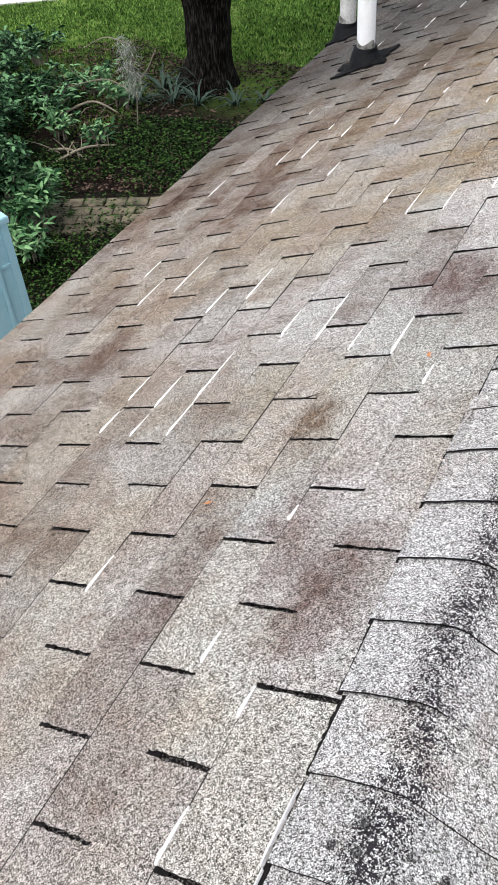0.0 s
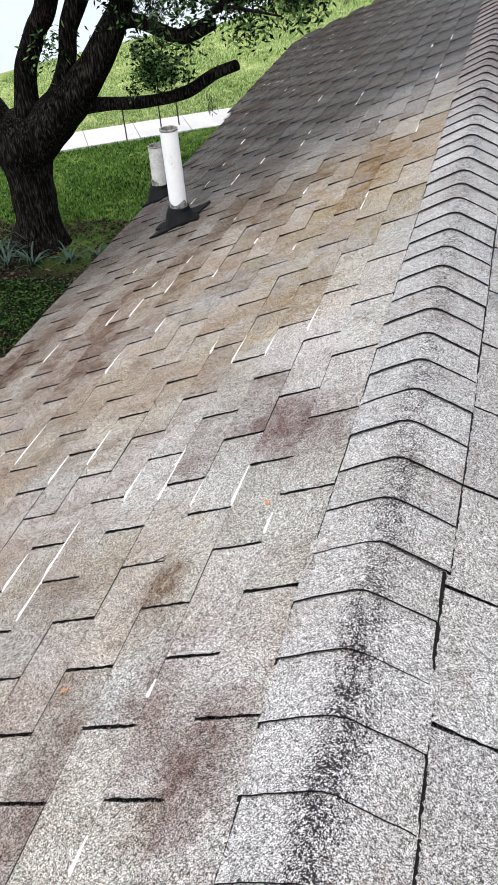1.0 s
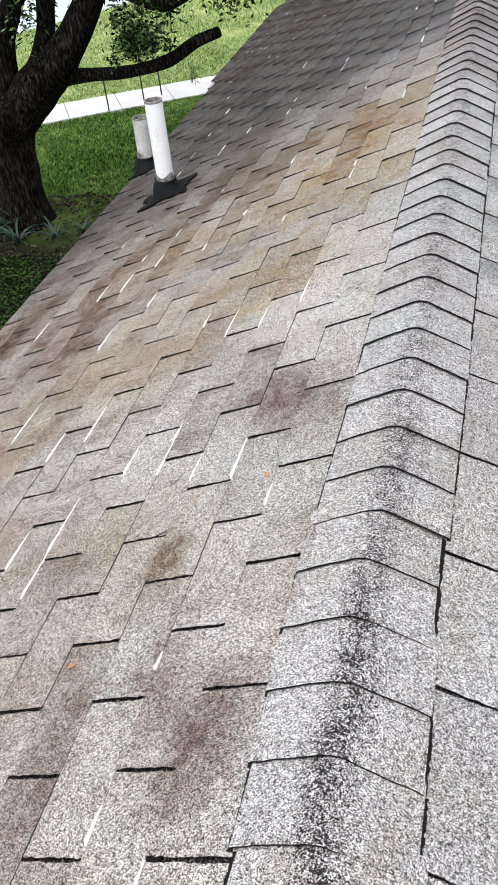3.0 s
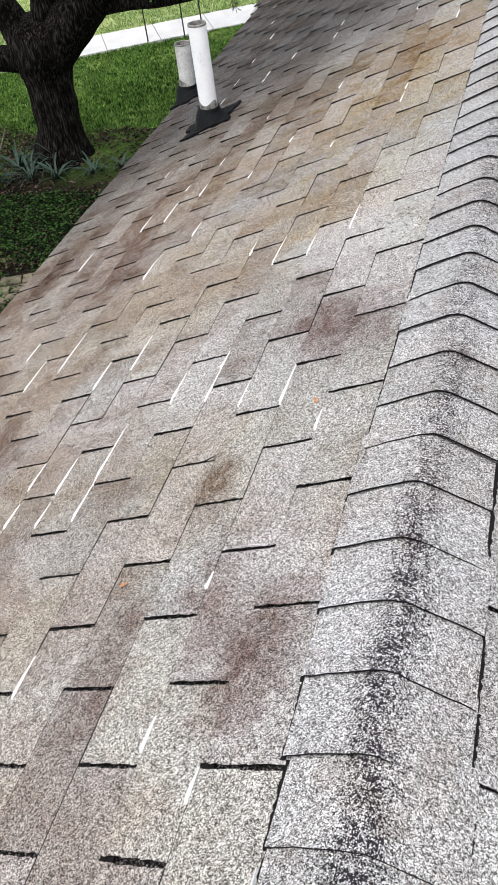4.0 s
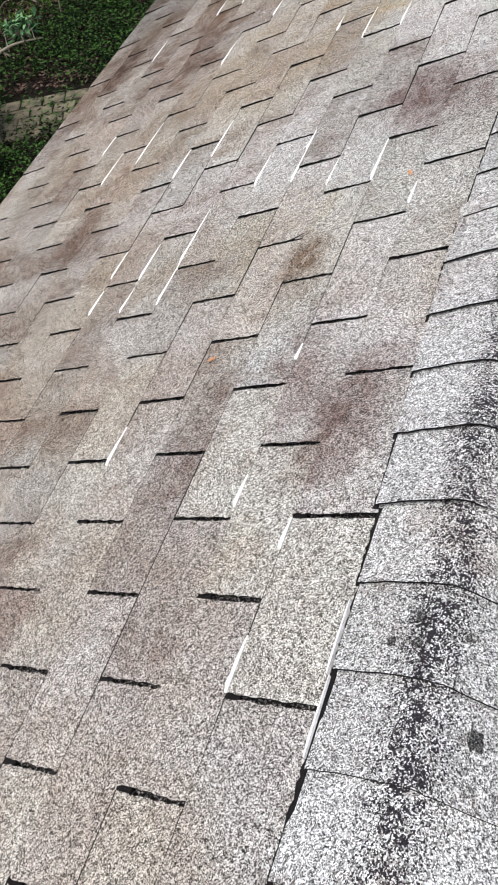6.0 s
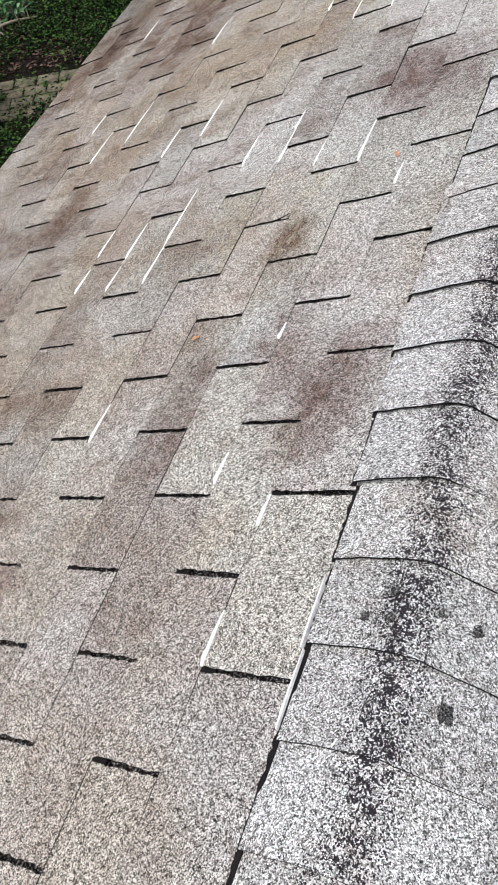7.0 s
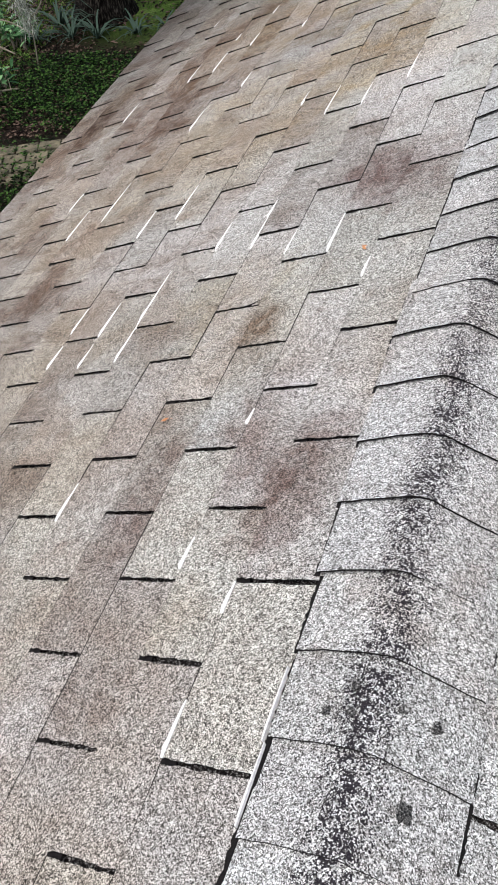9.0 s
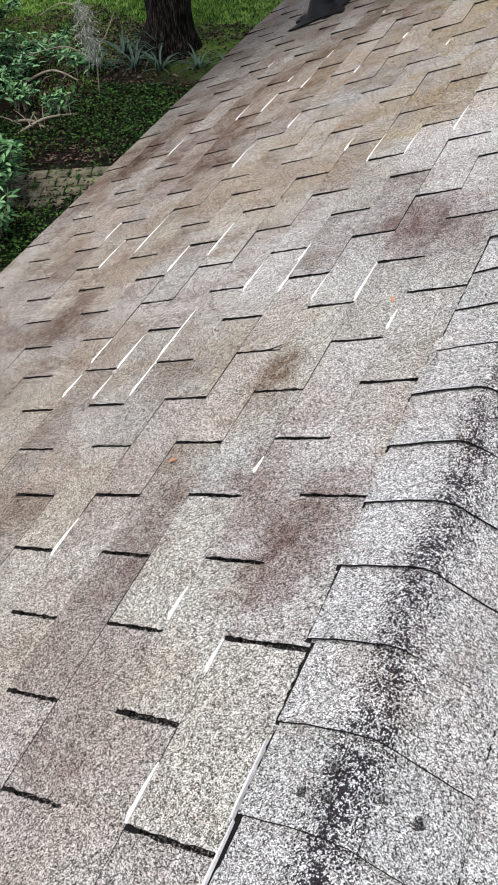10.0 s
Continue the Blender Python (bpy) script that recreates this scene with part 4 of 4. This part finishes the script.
for i, spec in enumerate(((-7.3, 6.45, 1.10, 0.45, 1200), (-7.9, 7.1, 1.20, 0.5, 1400), (-8.6, 7.9, 1.0, 0.55, 1300), (-9.2, 8.7, 0.8, 0.6, 900), (-10.2, 9.8, 0.8, 0.7, 800),
                          (-9.3, 10.0, 0.45, 0.5, 420), (-10.4, 11.2, 0.6, 0.7, 500), (-8.9, 9.5, 0.40, 0.4, 280))):
    build_shrub(*spec, 40 + i)
for i, spec in enumerate(((-6.95, 6.6, 0.75, 0.35, 620), (-7.15, 7.0, 0.60, 0.30, 420), (-6.6, 6.0, 0.50, 0.30, 240), (-8.3, 8.9, 0.40, 0.30, 150), (-8.7, 10.4, 0.45, 0.35, 190),
                          (-8.0, 10.1, 0.40, 0.30, 150), (-7.6, 8.9, 0.30, 0.20, 80))):
    build_shrub(*spec, 55 + i, LEAF_YOUNG)


def build_fallen_branch(points, forks, seed):
    """A dead branch lying in the bed, with a few side twigs."""
    rng = np.random.default_rng(seed)
    thing = tagged(new("fallen_branch"), "pale dead branch lying on leaf litter in the bed", "branch", "dead branches in the bed")
    v, f = tube(points, [0.024, 0.018, 0.010][:len(points)], 7, 0.15)
    piece("stem", mesh_of("stem", v, f, TWIG, True), thing)
    for t in forks:
        a = Vector(points[0]).lerp(Vector(points[-1]), t)
        b = a + Vector((rng.normal(0, 0.22), rng.normal(0.1, 0.15), rng.uniform(0.08, 0.22)))
        v, f = tube([a, a.lerp(b, 0.5) + Vector((0, 0, 0.03)), b], [0.010, 0.007, 0.003], 5)
        piece("twig", mesh_of("twig", v, f, TWIG), thing)


build_fallen_branch([(-7.90, 8.15, 0.04), (-7.62, 8.55, 0.14), (-7.32, 8.95, 0.05)], (0.2, 0.45, 0.7, 0.85), 91)
build_fallen_branch([(-8.20, 8.45, 0.05), (-7.85, 8.50, 0.10), (-7.50, 8.42, 0.04)], (0.3, 0.6, 0.8), 92)
build_fallen_branch([(-8.75, 9.55, 0.05), (-8.3, 9.75, 0.22), (-7.85, 9.75, 0.12)], (0.35, 0.7), 93)


def build_bromeliad(x, y, r, seed):
    rng = np.random.default_rng(seed)
    thing = tagged(new("bromeliad"), "grey-green spiky bromeliad at the foot of the oak", "plant", "bromeliads under the oak")
    thing.location = (x, y, 0)
    for _ in range(22):
        a = rng.uniform(0, 2 * math.pi)
        d = Vector((math.cos(a), math.sin(a), 0))
        side = Vector((-d.y, d.x, 0)) * 0.022
        L, lift = r * rng.uniform(0.7, 1.2), rng.uniform(0.4, 1.5)
        v, f = [], []
        for t in (0, 0.35, 0.7, 1.0):
            p = d * L * t + Vector((0, 0, L * lift * (1.5 * t - 1.2 * t * t)))
            wd = (1 - t) * 0.9 + 0.06
            v += [p - side * wd, p + Vector((0, 0, -0.008)), p + side * wd]
        for q in range(3):
            f += [(3 * q, 3 * q + 1, 3 * q + 4, 3 * q + 3), (3 * q + 1, 3 * q + 2, 3 * q + 5, 3 * q + 4)]
        quads("leaf", v, f, LEAF_GREY, thing)


for i, (x, y) in enumerate(((-7.75, 10.9), (-7.35, 10.55), (-6.95, 10.6), (-6.4, 10.8), (-7.9, 10.4), (-6.0, 11.0))):
    build_bromeliad(x, y, (0.55, 0.45, 0.42, 0.35, 0.4, 0.3)[i], 60 + i)


def build_moss_stem():
    """A bare twig in the bed draped with moss."""
    thing = tagged(new("mossy_sapling"), "thin bare sapling draped with pale grey moss", "sapling")
    rng = np.random.default_rng(71)
    base = Vector((-7.42, 9.6, -0.03))
    for pts in ([base, base + Vector((0.05, 0.05, 0.6)), base + Vector((0.02, 0.1, 1.25))], [base + Vector((0.02, 0.1, 1.2)), base + Vector((-0.3, 0.0, 1.3)), base + Vector((-0.65, -0.1, 1.15))],
                [base + Vector((0.04, 0.05, 0.5)), base + Vector((-0.4, 0.0, 0.7)), base + Vector((-0.9, -0.3, 0.65))], [base + Vector((0.04, 0.05, 0.7)), base + Vector((0.3, 0.0, 0.9)), base + Vector((0.45, 0.1, 1.2))]):
        tv, tf = tube(pts, [0.012, 0.009, 0.004], 5, caps=False)
        piece("stem", mesh_of("stem", tv, tf, TWIG), thing)
    mv, mf = leaves([(base.x + rng.normal(0.04, 0.05), base.y + rng.normal(0, 0.05), rng.uniform(0.55, 1.25)) for _ in range(40)], (0.06, 0.06, 0.06), 800, 0.14, 0.008, rng, 1.2)
    quads("moss", mv, mf, MOSS, thing, label="pale grey hanging moss")


build_moss_stem()


def scatter(name, count, inside, size, z, material, label, category, seed, flat=0.25):
    rng = np.random.default_rng(seed)
    tries = max(count * 3, 60000)
    p = np.column_stack([rng.uniform(-13, -2.2, tries), rng.uniform(3.5, 14, tries), np.full(tries, z)])
    p = p[inside(p[:, 0], p[:, 1], rng)][:count]
    v, f = leaves(p, 0.0, len(p) * 2, size, size * 0.55, rng, 0)
    v = v.reshape(-1, 4, 3)
    root = v[:, :1].copy()
    v = root + (v - root) * np.array([1, 1, flat]) + np.array([0, 0, 0.015]) + np.abs(rng.normal(0, z, (len(v), 1, 1))) * np.array([0, 0, 1])
    ob = quads(name, v.reshape(-1, 3), f, material, kind="stuff", label=label)
    ob["category"] = category


def patio_free(x, y):
    a = (x + 6.91) * 0.917 + (y - 6.82) * 0.40
    b = -(x + 6.91) * 0.40 + (y - 6.82) * 0.917
    return ~((a > -0.3) & (a < 2.5) & (b > -0.05) & (b < 0.8))


wave = lambda x, y: 0.5 * np.sin(x * 1.9 + 0.7) + 0.35 * np.sin(y * 2.3 + x)
scatter("ground_ivy", 60000, lambda x, y, r: patio_free(x, y) & (y < 10.0 + 0.5 * wave(x, y)) & ((np.sin(x * 2.1) * np.cos(y * 1.7) + r.normal(0, 0.35, len(x))) > -0.15), 0.052, 0.035, IVY,
        "dark green ground ivy covering the bed", "ground cover", 81, 0.6)
scatter("paver_litter", 900, lambda x, y, r: ~patio_free(x, y), 0.06, 0.012, IVY, "ivy and weeds creeping over the pavers", "ground cover", 83)
scatter("leaf_litter", 40000, lambda x, y, r: patio_free(x, y) & (y < 12.2 + 0.6 * wave(x, y)) & ((np.cos(x * 1.6 + 1) * np.sin(y * 1.3) + r.normal(0, 0.5, len(x))) > -0.35), 0.07, 0.012, LITTER,
        "dry brown fallen leaves under the oak", "leaf litter", 82)


def build_grass():
    rng = np.random.default_rng(90)
    tufts, blades = 76000, 9
    n = tufts * blades
    x, y = np.repeat(rng.uniform(-13.5, -1.5, tufts), blades), np.repeat(9.0 + 31 * rng.random(tufts) ** 1.5, blades)
    x, y = x + rng.normal(0, 0.022, n), y + rng.normal(0, 0.022, n)
    path = (-(x + 6.53) * 0.499 + (y - 17.27) * 0.866)
    edge = np.where(x < -7.7, 9.8, 12.0)
    keep = ((path < 0.0) | (path > 1.16)) & (shore(x, y) < -0.6) & (y > edge + 0.7 * wave(x, y) + rng.normal(0, 0.35, n))
    x, y = x[keep], y[keep]
    n = len(x)
    a, b = rng.uniform(0, 2 * math.pi, n), rng.uniform(0, 2 * math.pi, n)
    h, w = rng.uniform(0.025, 0.075, n), rng.uniform(0.008, 0.018, n)
    lean = rng.uniform(0.1, 0.8, n) * h
    p = np.stack([x, y, np.full(n, -0.01)], 1)
    s = np.stack([np.cos(a) * w, np.sin(a) * w, np.zeros(n)], 1)
    t = np.stack([np.cos(b) * lean, np.sin(b) * lean, h], 1)
    v = np.stack([p - s, p + s, p + t], 1).reshape(-1, 3)
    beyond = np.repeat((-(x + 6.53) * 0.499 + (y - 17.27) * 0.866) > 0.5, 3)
    # blades past the path take the copy coloured as if sunlit
    for keep, mat, text in ((~beyond, GRASS, "short green lawn grass under the oak"), (beyond, GRASS_LIT, "lawn grass beyond the footpath, coloured paler to look sunlit")):
        q = v[keep]
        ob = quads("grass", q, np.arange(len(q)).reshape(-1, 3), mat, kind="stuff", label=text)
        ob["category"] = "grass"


build_grass()
